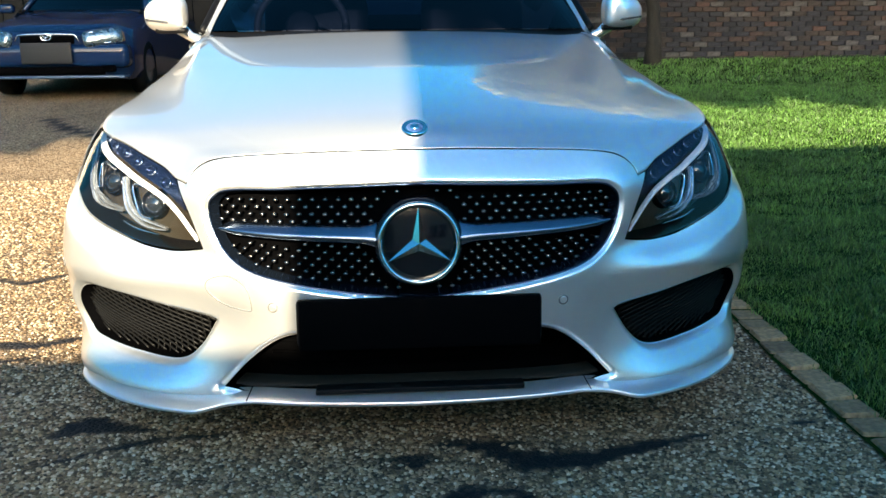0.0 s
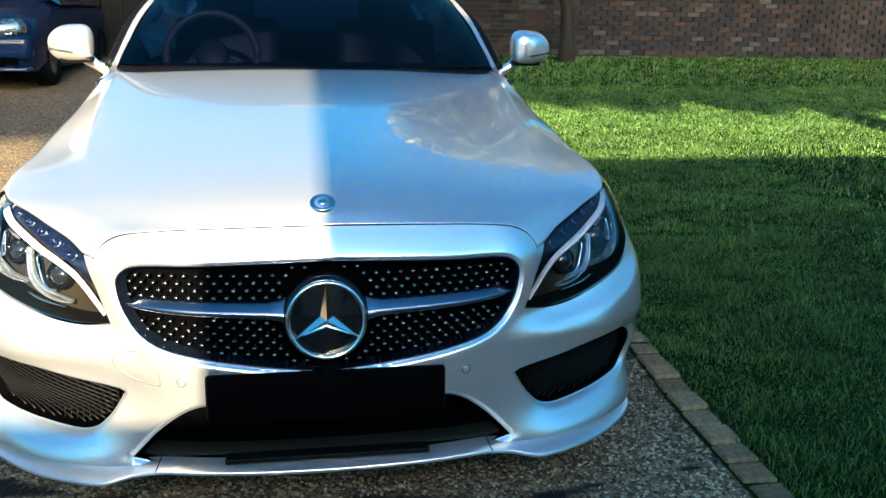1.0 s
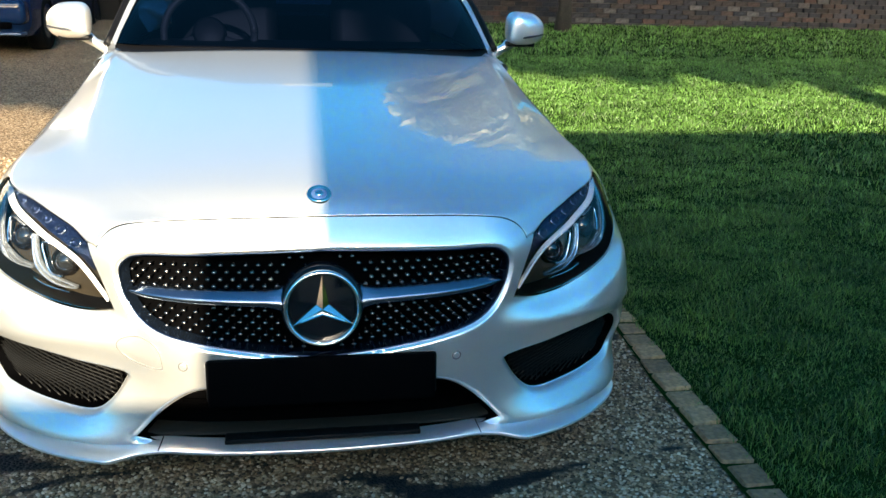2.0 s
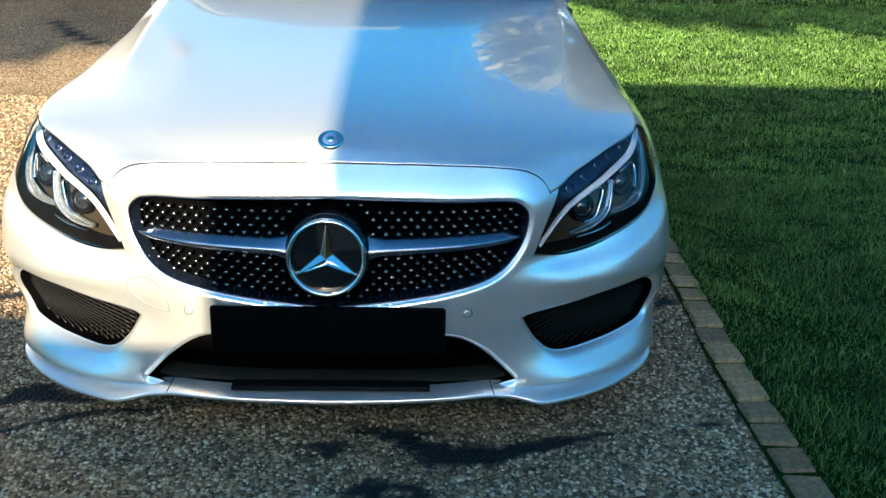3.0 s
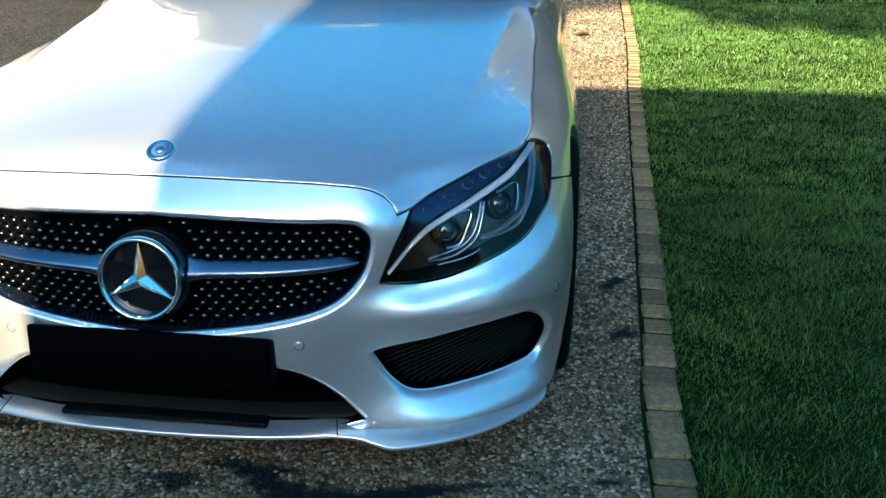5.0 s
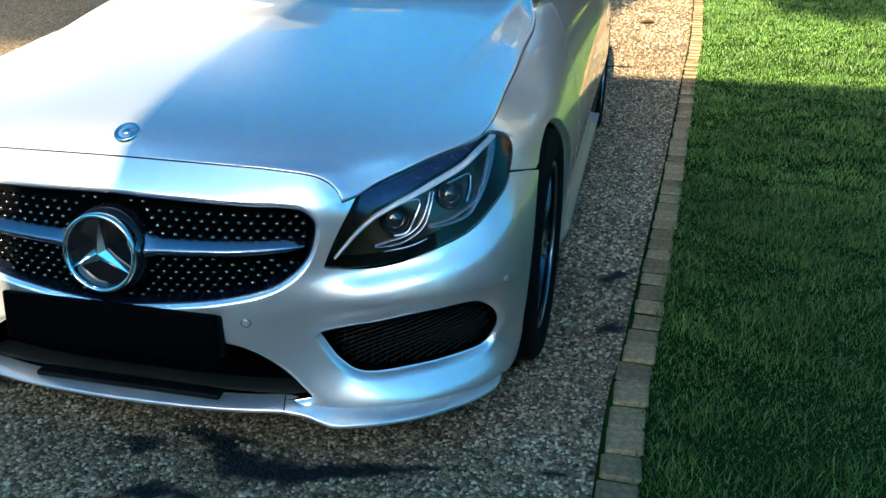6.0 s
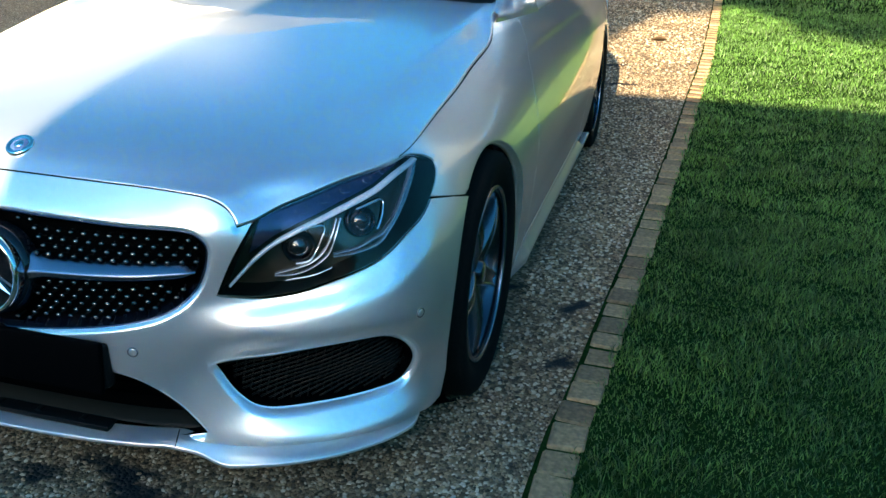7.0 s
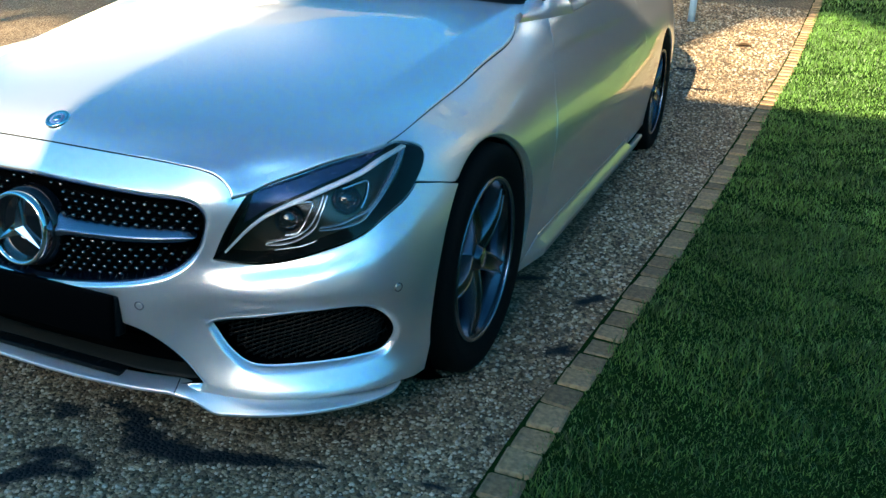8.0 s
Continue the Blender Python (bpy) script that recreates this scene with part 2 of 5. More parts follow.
SKIN[0.75] = (-.004, .001, .042, .014, .008, .022, .044, .072, .118, .180, .250, .31)
SKIN[0.90] = (.010, .005, .031, .006, .004, .010, .028, .058, .100, .165, .240, .31)
SKIN[1.05] = (.036, .024, .014, .006, .004, .008, .024, .052, .086, .150, .225, .30)
SKIN[1.15] = (.038, .026, .016, .008, .006, .008, .018, .040, .074, .146, .225, .30)
SKIN[1.38] = (.042, .028, .018, .010, .006, .004, .008, .022, .052, .143, .220, .28)
SKIN[1.65] = (.046, .030, .020, .012, .006, .003, .004, .016, .038, .088, .200, .27)
SKIN[2.00] = (.054, .036, .024, .016, .008, .002, .002, .012, .034, .070, .128, .20)
SKIN[2.80] = (.060, .040, .030, .020, .010, .000, .000, .010, .028, .055, .090, .13)
SKIN[3.80] = (.060, .040, .030, .020, .010, .000, .000, .006, .014, .035, .080, .14)
SKIN[4.80] = (.080, .050, .030, .010, .000, .000, .000, .010, .020, .040, .090, .16)
SKIN[5.90] = (.100, .060, .030, .000, .000, .000, .010, .020, .030, .050, .100, .16)
FINE_Z = np.linspace(0.14, 0.96, 165)
FINE_S = np.linspace(0, 5.9, 591)


def smooth_rows(xs, rows, at):
    """Rows of numbers, given at xs, drawn as soft curves at the places asked for."""
    k = spline(np.column_stack([xs, rows]), 24)
    return np.column_stack([np.interp(at, k[:, 0], k[:, i]) for i in range(1, k.shape[1])])


SKIN_BY_Z = smooth_rows(SKIN_Z, np.array([SKIN[k] for k in sorted(SKIN)]).T, FINE_Z)
INSET = smooth_rows(sorted(SKIN), SKIN_BY_Z.T, FINE_S)
for _ in range(300):
    k = np.clip((FINE_S[1:-1, None] - 1.1) / 0.5, 0, 1) * 0.5
    INSET[1:-1] = INSET[1:-1] * (1 - k) + (INSET[:-2] + INSET[2:]) / 2 * k
for _ in range(3):
    INSET[1:-1] = (INSET[:-2] + 2 * INSET[1:-1] + INSET[2:]) / 4
    INSET[:, 1:-1] = (INSET[:, :-2] + 2 * INSET[:, 1:-1] + INSET[:, 2:]) / 4

for _ in range(60):
    k = np.clip((FINE_S[:, None] - 1.35) / 0.4, 0, 1) * np.clip((FINE_Z[1:-1] - .62) / .06, 0, 1) * 0.5
    INSET[:, 1:-1] = INSET[:, 1:-1] * (1 - k) + (INSET[:, :-2] + INSET[:, 2:]) / 2 * k
# dropping shoulder line along the flank, undercut below
for i, s0 in enumerate(FINE_S):
    cut = np.interp(s0, [1.55, 1.9, 2.4, 3.6, 4.4], [0, .004, .009, .009, .002])
    below = np.interp(s0, [1.6, 1.95, 2.35, 3.4, 4.4], [.785, .812, .828, .84, .85]) - FINE_Z
    INSET[i] += cut * np.clip(below / .014 + .5, 0, 1) * np.exp(-np.maximum(below, 0) / .075)
INSET[:, 1:-1] = (INSET[:, :-2] + 2 * INSET[:, 1:-1] + INSET[:, 2:]) / 4

# brow that stands out below the headlight, with a narrow shelf facing the sky
for i, s0 in enumerate(FINE_S):
    out = np.interp(s0, [.42, .55, .70, .86, 1.02], [0, .018, .023, .018, 0])
    edge_z = np.interp(s0, [.42, .48, .56, .715, .82, .905, 1.05], [.49, .487, .484, .508, .538, .575, .62])
    over, under = np.clip((edge_z + .018 - FINE_Z) / .044, 0, 1), np.clip((FINE_Z - .395) / .055, 0, 1)
    INSET[i] -= out * over * over * (3 - 2 * over) * under * under * (3 - 2 * under)

for _ in range(4):
    INSET[1:-1] = (INSET[:-2] + 2 * INSET[1:-1] + INSET[2:]) / 4
    INSET[:, 1:-1] = (INSET[:, :-2] + 2 * INSET[:, 1:-1] + INSET[:, 2:]) / 4


def cubic(f):
    return (f * (-.5 + f * (1 - .5 * f)), 1 + f * f * (1.5 * f - 2.5), f * (.5 + f * (2 - 1.5 * f)), f * f * (.5 * f - .5))


def skin(s, z, depth=0.0):
    """Places on the body's skin, from the way along the plan outline (minus: the other side) and the height; depth metres inside it."""
    s, z = np.broadcast_arrays(np.asarray(s, float), np.asarray(z, float))
    a = np.abs(s)
    i, j = np.clip(a / 0.01, 0, 589.999), np.clip((z - 0.14) / 0.005, -3, 166)
    i0, j0 = i.astype(int), np.clip(j.astype(int), 0, 163)
    wi, wj = cubic(i - i0), cubic(j - j0)
    d = 0
    for a_, ka in enumerate(wi):
        row = np.clip(i0 + a_ - 1, 0, 590)
        for b_, kb in enumerate(wj):
            d = d + ka * kb * INSET[row, np.clip(j0 + b_ - 1, 0, 164)]
    d = d + depth
    cx, cy = np.interp(a, PS, PC[:, 0]), np.interp(a, PS, PC[:, 1])
    tx, ty = np.interp(a, PS, PT[:, 0]), np.interp(a, PS, PT[:, 1])
    return np.stack([np.sign(s + 1e-12) * (cx - ty * d), cy + tx * d, z + 0 * d], -1)


# ---- ground ----
def rise(y):
    """Height of the ground: level under the car, then climbing gently to the wall."""
    y = np.minimum(np.asarray(y, float), 20)
    return 0.073 * 0.5 * np.log1p(np.exp((y - 3.7) / 0.5))


KERB = spline([(1.02, -3.0), (1.075, 0.226), (1.114, 0.845), (1.153, 1.46), (1.245, 2.82), (1.37, 4.8), (1.50, 7.0), (1.72, 13.0)], 10)


def kerb_x(y):
    return np.interp(y, KERB[:, 1], KERB[:, 0])


# bare dark patches and cracks in the gravel: runs of (x, y, half width)
PATCHES = [
    [(-.02, .165, .006), (.08, .15, .012), (.17, .115, .03), (.26, .055, .05), (.34, .045, .05), (.45, .075, .038), (.58, .115, .022), (.72, .16, .006)],
    [(.04, .18, .006), (.16, .16, .012), (.32, .135, .008)],
    [(-.10, .09, .012), (-.04, .085, .02), (.03, .085, .012)],
    [(-.90, .11, .008), (-.78, .18, .014), (-.65, .235, .016), (-.45, .26, .008)],
    [(-.90, .29, .02), (-.83, .34, .05), (-.74, .31, .03), (-.66, .29, .012)],
    [(.90, .185, .008), (.96, .195, .018), (1.02, .21, .006)],
    [(.05, -.10, .02), (.12, -.07, .03), (.20, -.085, .014)],
    [(.02, -.25, .02), (.10, -.15, .03), (.22, -.11, .02)],
    [(-1.75, 1.85, .02), (-1.54, 1.73, .035), (-1.35, 1.90, .02), (-1.1, 2.0, .012)],
    [(-1.40, .98, .03), (-1.21, .97, .04), (-1.05, 1.05, .012)],
    [(-1.26, .82, .012), (-1.15, .86, .014)],
    [(-3.3, 6.9, .05), (-2.9, 6.3, .08), (-2.6, 6.0, .03)],
    [(-3.6, 4.9, .04), (-3.2, 5.0, .05)],
    [(1.03, .955, .02), (1.07, 1.0, .03)], [(1.03, 1.36, .025), (1.08, 1.43, .03)], [(.75, 1.46, .02), (.86, 1.51, .018)],
    [(-.07, .04, .012), (.0, .055, .012)],
    [(.75, 5.1, .02), (1.0, 5.15, .03)], [(.7, 5.7, .03), (.95, 5.75, .02)],
]


def bare(x, y):
    """How bare the drive is of stones, 0 to 1."""
    x, y = np.asarray(x, float), np.asarray(y, float)
    wob = .45 * np.sin(37 * x + 11 * y) + .35 * np.sin(71 * y - 23 * x) + .3 * np.sin(120 * x + 60 * y)
    best = np.zeros(np.broadcast(x, y).shape)
    for run in PATCHES:
        for (x0, y0, w0), (x1, y1, w1) in zip(run, run[1:]):
            dx, dy = x1 - x0, y1 - y0
            t = np.clip(((x - x0) * dx + (y - y0) * dy) / (dx * dx + dy * dy), 0, 1)
            w = w0 + (w1 - w0) * t
            d = np.hypot(x - x0 - t * dx, y - y0 - t * dy)
            best = np.maximum(best, np.clip((w * (1 + .4 * wob) - d) / .012 + .5, 0, 1))
    return best


def gravel_material():
    """Small rounded stones of mixed browns and greys, dark tar where they are missing."""
    m = bpy.data.materials.new("gravel")
    m.use_nodes = True
    n, link = m.node_tree.nodes, m.node_tree.links.new
    b = n["Principled BSDF"]
    b.inputs["Roughness"].default_value, b.inputs["Specular IOR Level"].default_value = 0.85, 0.15
    tc, vor, ramp = n.new("ShaderNodeTexCoord"), n.new("ShaderNodeTexVoronoi"), n.new("ShaderNodeValToRGB")
    vor.inputs["Scale"].default_value = 95
    link(tc.outputs["Object"], vor.inputs["Vector"])
    sep = n.new("ShaderNodeSeparateColor")
    link(vor.outputs["Color"], sep.inputs[0])
    el = ramp.color_ramp.elements
    el[0].color, el[1].color = (.042, .030, .021, 1), (.433, .323, .224, 1)
    for p, c in ((.3, (.141, .090, .054, 1)), (.6, (.197, .131, .076, 1)), (.8, (.264, .197, .133, 1))):
        el.new(p).color = c
    link(sep.outputs[0], ramp.inputs[0])
    big = n.new("ShaderNodeTexNoise")
    big.inputs["Scale"].default_value = 1.4
    link(tc.outputs["Object"], big.inputs["Vector"])
    fac = n.new("ShaderNodeMapRange")
    fac.inputs["To Min"].default_value, fac.inputs["To Max"].default_value = .6, 1.25
    link(big.outputs["Fac"], fac.inputs["Value"])
    sc = n.new("ShaderNodeVectorMath")
    sc.operation = "SCALE"
    link(ramp.outputs[0], sc.inputs[0]), link(fac.outputs[0], sc.inputs["Scale"])
    at, mix = n.new("ShaderNodeAttribute"), n.new("ShaderNodeMix")
    at.attribute_name = "bare"
    mix.data_type = "RGBA"
    mix.inputs[7].default_value = (.012, .013, .016, 1)
    link(at.outputs["Fac"], mix.inputs[0]), link(sc.outputs[0], mix.inputs[6])
    link(mix.outputs[2], b.inputs["Base Color"])
    bn = n.new("ShaderNodeBump")
    bn.invert = True
    bn.inputs["Strength"].default_value, bn.inputs["Distance"].default_value = .9, .008
    link(vor.outputs["Distance"], bn.inputs["Height"]), link(bn.outputs[0], b.inputs["Normal"])
    return m


def stone_material():
    """Loose stones: mostly brown and grey, some near white, some near black, in wide drifts of tone."""
    m = material("loose_stones", (0.25, 0.2, 0.15), 0.75, spec=0.25, grain=0.35, scale=160, wear=0.3, wear_scale=1.4)
    n, link = m.node_tree.nodes, m.node_tree.links.new
    ramp = n.new("ShaderNodeValToRGB")
    el = ramp.color_ramp.elements
    el[0].color, el[1].color = (.042, .032, .024, 1), (.44, .37, .28, 1)
    for p, c in ((.2, (.103, .068, .043, 1)), (.45, (.221, .144, .085, 1)), (.65, (.301, .197, .116, 1)), (.82, (.386, .302, .215, 1))):
        el.new(p).color = c
    link(n.new("ShaderNodeNewGeometry").outputs["Random Per Island"], ramp.inputs[0])
    for k in n:
        if k.bl_idname == "ShaderNodeVectorMath":
            link(ramp.outputs[0], k.inputs[0])
    return m


GRAVEL = gravel_material()
STONES = stone_material()
EARTH = material("lawn_soil", (0.010, 0.026, 0.007), 0.95, spec=0.0, grain=0.4, scale=60, wear=0.3, wear_scale=2, bump=0.5)
gy = np.concatenate([[-60, -30, -15, -8, -4], np.linspace(-1, 3, 161), np.linspace(3.1, 16, 90), [20, 30, 60, 150, 600]])
gx = np.concatenate([[-400, -60, -20, -10], np.linspace(-4, -1.2, 50), np.linspace(-1.15, 1.4, 110), [2, 4, 8, 20, 60, 400]])
GX, GY = np.meshgrid(gx, gy)
ground = tagged(sheet("ground", np.stack([GX, GY, rise(GY)], -1), GRAVEL), "brown gravel drive with bare dark patches", "ground", kind="structure")
at = ground.data.attributes.new("bare", "FLOAT", "POINT")
at.data.foreach_set("value", bare(GX.ravel(), GY.ravel()))
ly = np.linspace(-6, 16, 89)
lg = np.array([[(kerb_x(y) + 0.09 + (18 - kerb_x(y)) * u, y, float(rise(y)) + 0.012) for u in np.linspace(0, 1, 15)] for y in ly])
tagged(sheet("lawn_ground", lg, EARTH), "dark soil under the green lawn", "lawn", kind="structure")


# ---- silver coupe: panels ----
coupe = thing("coupe", (0, 2.3, 0), "silver two-door coupe with studded grille parked on gravel beside the lawn", "car")

HEADLIGHT = close_up([(.485, .515), (.485, .515), (.56, .507), (.635, .514), (.715, .536), (.82, .568), (.905, .611), (.990, .641), (1.048, .672), (1.088, .702), (1.098, .726),
                      (1.055, .744), (.985, .748), (.80, .725), (.64, .6865), (.56, .657), (.56, .657), (.518, .588)])
GRILLE_HALF = spline([(0, .652), (.12, .649), (.305, .644), (.41, .643), (.45, .632), (.467, .600), (.445, .53), (.385, .481), (.28, .452), (.15, .43), (0, .412)], 6)
GRILLE = np.vstack([GRILLE_HALF, (GRILLE_HALF * (-1, 1))[::-1][1:-1]])
INTAKE = close_up([(.468, .352), (.468, .352), (.58, .376), (.705, .397), (.82, .403), (.885, .375), (.922, .318), (.90, .274), (.83, .262), (.70, .254), (.57, .253), (.512, .288)])
MOUTH_HALF = spline([(0, .338), (.20, .338), (.262, .336), (.318, .318), (.385, .268), (.445, .206)], 6)
MOUTH = np.vstack([MOUTH_HALF, [(.40, .199), (.2, .199), (0, .199)]])
MOUTH = np.vstack([MOUTH, (MOUTH * (-1, 1))[::-1][1:-1]])
ARCH_AT, ARCH_R = (1.40, 0.335), 0.355


def arc(c, r, a0, a1, n=28):
    a = np.radians(np.linspace(a0, a1, n))
    return np.column_stack([c[0] + r * np.cos(a), c[1] + r * np.sin(a)])


SHUT = spline([(0, .722), (.115, .721), (.245, .718), (.38, .713), (.455, .706), (.495, .692), (.518, .672), (.527, .652)], 6)
GAP = spline([(.985, .752), (1.155, .780), (1.385, .806), (1.605, .840), (1.85, .877), (1.96, .912), (2.01, .940)], 8)
k_tip, k_top, k_out = (int(np.argmin(np.hypot(*(HEADLIGHT - q).T))) for q in ((.485, .515), (.56, .657), (1.035, .664)))
around = np.roll(HEADLIGHT, -k_tip, 0)
low_edge = around[:(k_out - k_tip) % len(HEADLIGHT) + 1]
inner_edge = around[(k_top - k_tip) % len(HEADLIGHT):]


def grown(loop, d):
    """An outline pushed outwards by d."""
    t = np.roll(loop, -1, 0) - np.roll(loop, 1, 0)
    n = np.column_stack([t[:, 1], -t[:, 0]]) / np.maximum(np.hypot(*t.T), 1e-9)[:, None]
    a = np.sum(loop[:, 0] * np.roll(loop[:, 1], -1) - np.roll(loop[:, 0], -1) * loop[:, 1])
    return loop + n * d * np.sign(a)


half = np.vstack([SHUT - (0, .0025), inner_edge + (-.004, -.001), low_edge[:1] + (-.004, -.002), low_edge[1:] + (.001, -.004),
                  [(1.12, .642), (1.188, .625)],
                  arc(ARCH_AT, ARCH_R, 125.5, 196, 30), [(1.056, .16), (1.0, .168), (.93, .187), (.80, .187), (.62, .186), (.50, .186), (.44, .191), (.40, .195), (.2, .196), (0, .196)]])
BUMPER = np.vstack([half, (half * (-1, 1))[::-1][1:-1]])


def wrap(a, b, depth=0.0):
    return skin(a, b, depth)


panel("front_bumper", BUMPER, [GRILLE, INTAKE, flip_s(INTAKE), MOUTH], wrap, PAINT, coupe, "silver painted front bumper",
               rolls=[(GRILLE, .012), (INTAKE, .016), (flip_s(INTAKE), .016), (MOUTH, .016), (BUMPER, .0025)], flange=0.02, step=0.0125)

fender_edge = around[(k_out - k_tip) % len(HEADLIGHT):(int(np.argmin(np.hypot(*(HEADLIGHT - (.985, .748)).T))) - k_tip) % len(HEADLIGHT) + 1]
DOOR_LINE = spline([(2.24, .925), (2.205, .875), (2.045, .735), (1.99, .625), (1.955, .45), (1.945, .25)], 6)
FENDER = np.vstack([[(1.194, .629), (1.12, .646)], fender_edge + (.004, .002), GAP - (.0, .003), [(2.06, .952), (2.14, .955)], DOOR_LINE,
                    [(1.80, .20), (1.765, .20)], arc(ARCH_AT, ARCH_R, -16, 124, 50)])
SIDE = np.vstack([DOOR_LINE[::-1] + (.004, 0), [(2.28, .945), (2.6, .945), (3.0, .945), (3.4, .945)], spline([(3.45, .945), (3.52, .88), (3.56, .72), (3.54, .5), (3.46, .35), (3.40, .25)], 5), [(3.0, .245), (2.4, .245)]])
REAR_AT = (4.26, 0.335)
QUARTER = np.vstack([[(3.405, .25), (3.465, .35), (3.545, .5), (3.565, .72), (3.525, .88), (3.455, .945), (3.9, .955), (4.5, .955), (5.1, .95), (5.4, .945), (5.915, .94),
                      (5.915, .20), (5.2, .20), (4.63, .20)], arc(REAR_AT, ARCH_R, -20, 200, 60), [(3.7, .20), (3.5, .20)]])
SILL = np.array([(1.762, .195), (1.80, .195), (1.945, .245), (2.4, .24), (3.0, .24), (3.4, .245), (3.5, .195), (3.78, .195), (3.82, .15), (1.80, .15)])
for sgn in (1, -1):
    pick = (lambda l: np.asarray(l)) if sgn > 0 else flip_s
    fender = panel("fender", pick(FENDER), [], wrap, PAINT, coupe, "silver painted front fender", rolls=[(pick(FENDER), .0025), (pick(arc(ARCH_AT, ARCH_R, -14, 196, 60)), .012)], step=0.016)
    door = panel("door", pick(SIDE), [], wrap, PAINT, coupe, "long silver coupe door", rolls=[(pick(SIDE), .0025)], step=0.015)
    quarter = panel("rear_quarter", pick(QUARTER), [], wrap, PAINT, coupe, rolls=[(pick(QUARTER), .0025)], step=0.035)
    sill = panel("side_sill", pick(SILL), [], lambda a, b, d=0: skin(a, b, d + .006 - (.006 + .030 * np.clip((.232 - b) / .045, 0, 1)) * np.clip((np.abs(a) - 1.80) / .2, 0, 1)), PAINT, coupe, "silver sill blade", step=0.015, flange=0.03)


# hood
HEAD_TOP = around[(int(np.argmin(np.hypot(*(HEADLIGHT - (.985, .748)).T))) - k_tip) % len(HEADLIGHT):(k_top - k_tip) % len(HEADLIGHT) + 1][::-1]
EDGE = np.vstack([[(.527, .655)], HEAD_TOP + (0.0, .0045), GAP + (0, .001)])
edge3 = np.vstack([skin(EDGE[:, 0], EDGE[:, 1]), [(.716, 1.46, .953), (.708, 1.53, .966), (.690, 1.58, .974)]])
edge_len = np.concatenate([[0], np.cumsum(np.linalg.norm(np.diff(edge3, axis=0), axis=1))])
edge_len /= edge_len[-1]
CREST = spline([(.098, .724), (.135, .753), (.20, .782), (.32, .815), (.50, .850), (.75, .888), (1.05, .926), (1.30, .957), (1.50, .982)], 10)
crest_len = np.linspace(0, 1, len(CREST))
front_u = np.concatenate([np.linspace(0, .60, 21), np.linspace(.60, 1, 41)[1:]])
sl = np.concatenate([[0], np.cumsum(np.hypot(*np.diff(SHUT, axis=0).T))])
sl /= sl[-1]
shut_s, shut_z = np.interp(front_u, sl, SHUT[:, 0]), np.interp(front_u, sl, SHUT[:, 1])
front3 = skin(shut_s, shut_z + 0.0015)


def hood_rows(n):
    vs = np.linspace(0, 1, n) ** 1.35
    rows = []
    for v in vs:
        ex = np.array([np.interp(v, edge_len, edge3[:, i]) for i in range(3)])
        # crest place by matching lengthwise position
        cv = v ** 0.9
        yc, zc = np.interp(cv, crest_len, CREST[:, 0]), np.interp(cv, crest_len, CREST[:, 1])
        yc = max(yc, 0.098) if v < 1 else 1.50

        xc = min(np.interp(ex[1], [.118, .40, .80, 1.20, 1.42], [.46, .535, .615, .665, .67]), ex[0] * .97)
        zr = zc - .030 + .008 * v

        def formula(u, ex=ex, yc=yc, zc=zc, xc=xc, zr=zr, v=v):
            x = u * ex[0]
            t = np.clip((x - xc) / (ex[0] - xc), 0, 1)
            z = np.where(x <= xc, zc + (zr - zc) * np.clip(x / xc, 0, 1) ** 2.2, zr + (ex[2] - zr) * (.72 * t + .28 * t * t))
            for _ in range(2):
                z[1:-1] = (z[:-2] + 2 * z[1:-1] + z[2:]) / 4
            y = yc + (ex[1] - yc) * u ** 2.2
            dome = .015 * np.clip((y - .30) / .75, 0, 1) * np.clip((1 - v) / .04, 0, 1)
            z = z + dome * np.exp(-(np.abs(x - xc) / np.where(x < xc, .075, .030)) ** 1.5)
            return np.stack([x, y, z], -1)

        row = formula(front_u)
        if v == 0:
            first = row
        row = row + (front3 - first) * max(0, 1 - v / 0.22) ** 2
        rows.append(np.vstack([(row * (-1, 1, 1))[::-1][:-1], row]))
    return np.array(rows)


HOOD = hood_rows(70)
hood = sheet("hood", HOOD, PAINT, coupe, "long silver hood with a round badge")
hood.modifiers.new("thick", "SOLIDIFY").thickness = 0.012
hood.modifiers["thick"].offset = -1

# Near-black tubes in the panel gaps stand for the shade in them.
for sgn in (1, -1):
    part("hood_gap", tube([skin(sgn * a, b - .001, .0032) for a, b in GAP], .0021, 6), VOID, coupe, "near-black strip for the shade in the gap beside the hood")
    part("hood_gap", tube([skin(sgn * a, b - .0005, .0032) for a, b in SHUT], .0021, 6), VOID, coupe, "near-black strip for the shade in the gap before the hood")


# ---- silver coupe: fittings ----
def on_skin(s, z, depth=0.0):
    """A frame on the body: x along it, y up along it, z outwards."""
    p = skin(s, z, depth)
    a = skin(s + .004, z, depth) - skin(s - .004, z, depth)
    b = skin(s, z + .004, depth) - skin(s, z - .004, depth)
    a, b = Vector(a).normalized(), Vector(b).normalized()
    n = a.cross(b).normalized()
    b = n.cross(a)
    m = Matrix((a, b, n)).transposed().to_4x4()
    m.translation = Vector(p)
    return m


def strip(name, loop_a, depth_a, loop_b, depth_b, mat, parent, label="", closed=True, rows=4):
    """A band between two outlines at two depths."""
    a, b = np.asarray(loop_a), np.asarray(loop_b)
    g = []
    for k in range(rows + 1):
        f = k / rows
        q = a + (b - a) * f
        g.append(skin(q[:, 0], q[:, 1], depth_a + (depth_b - depth_a) * f))
    return sheet(name, np.array(g), mat, parent, label, closed)


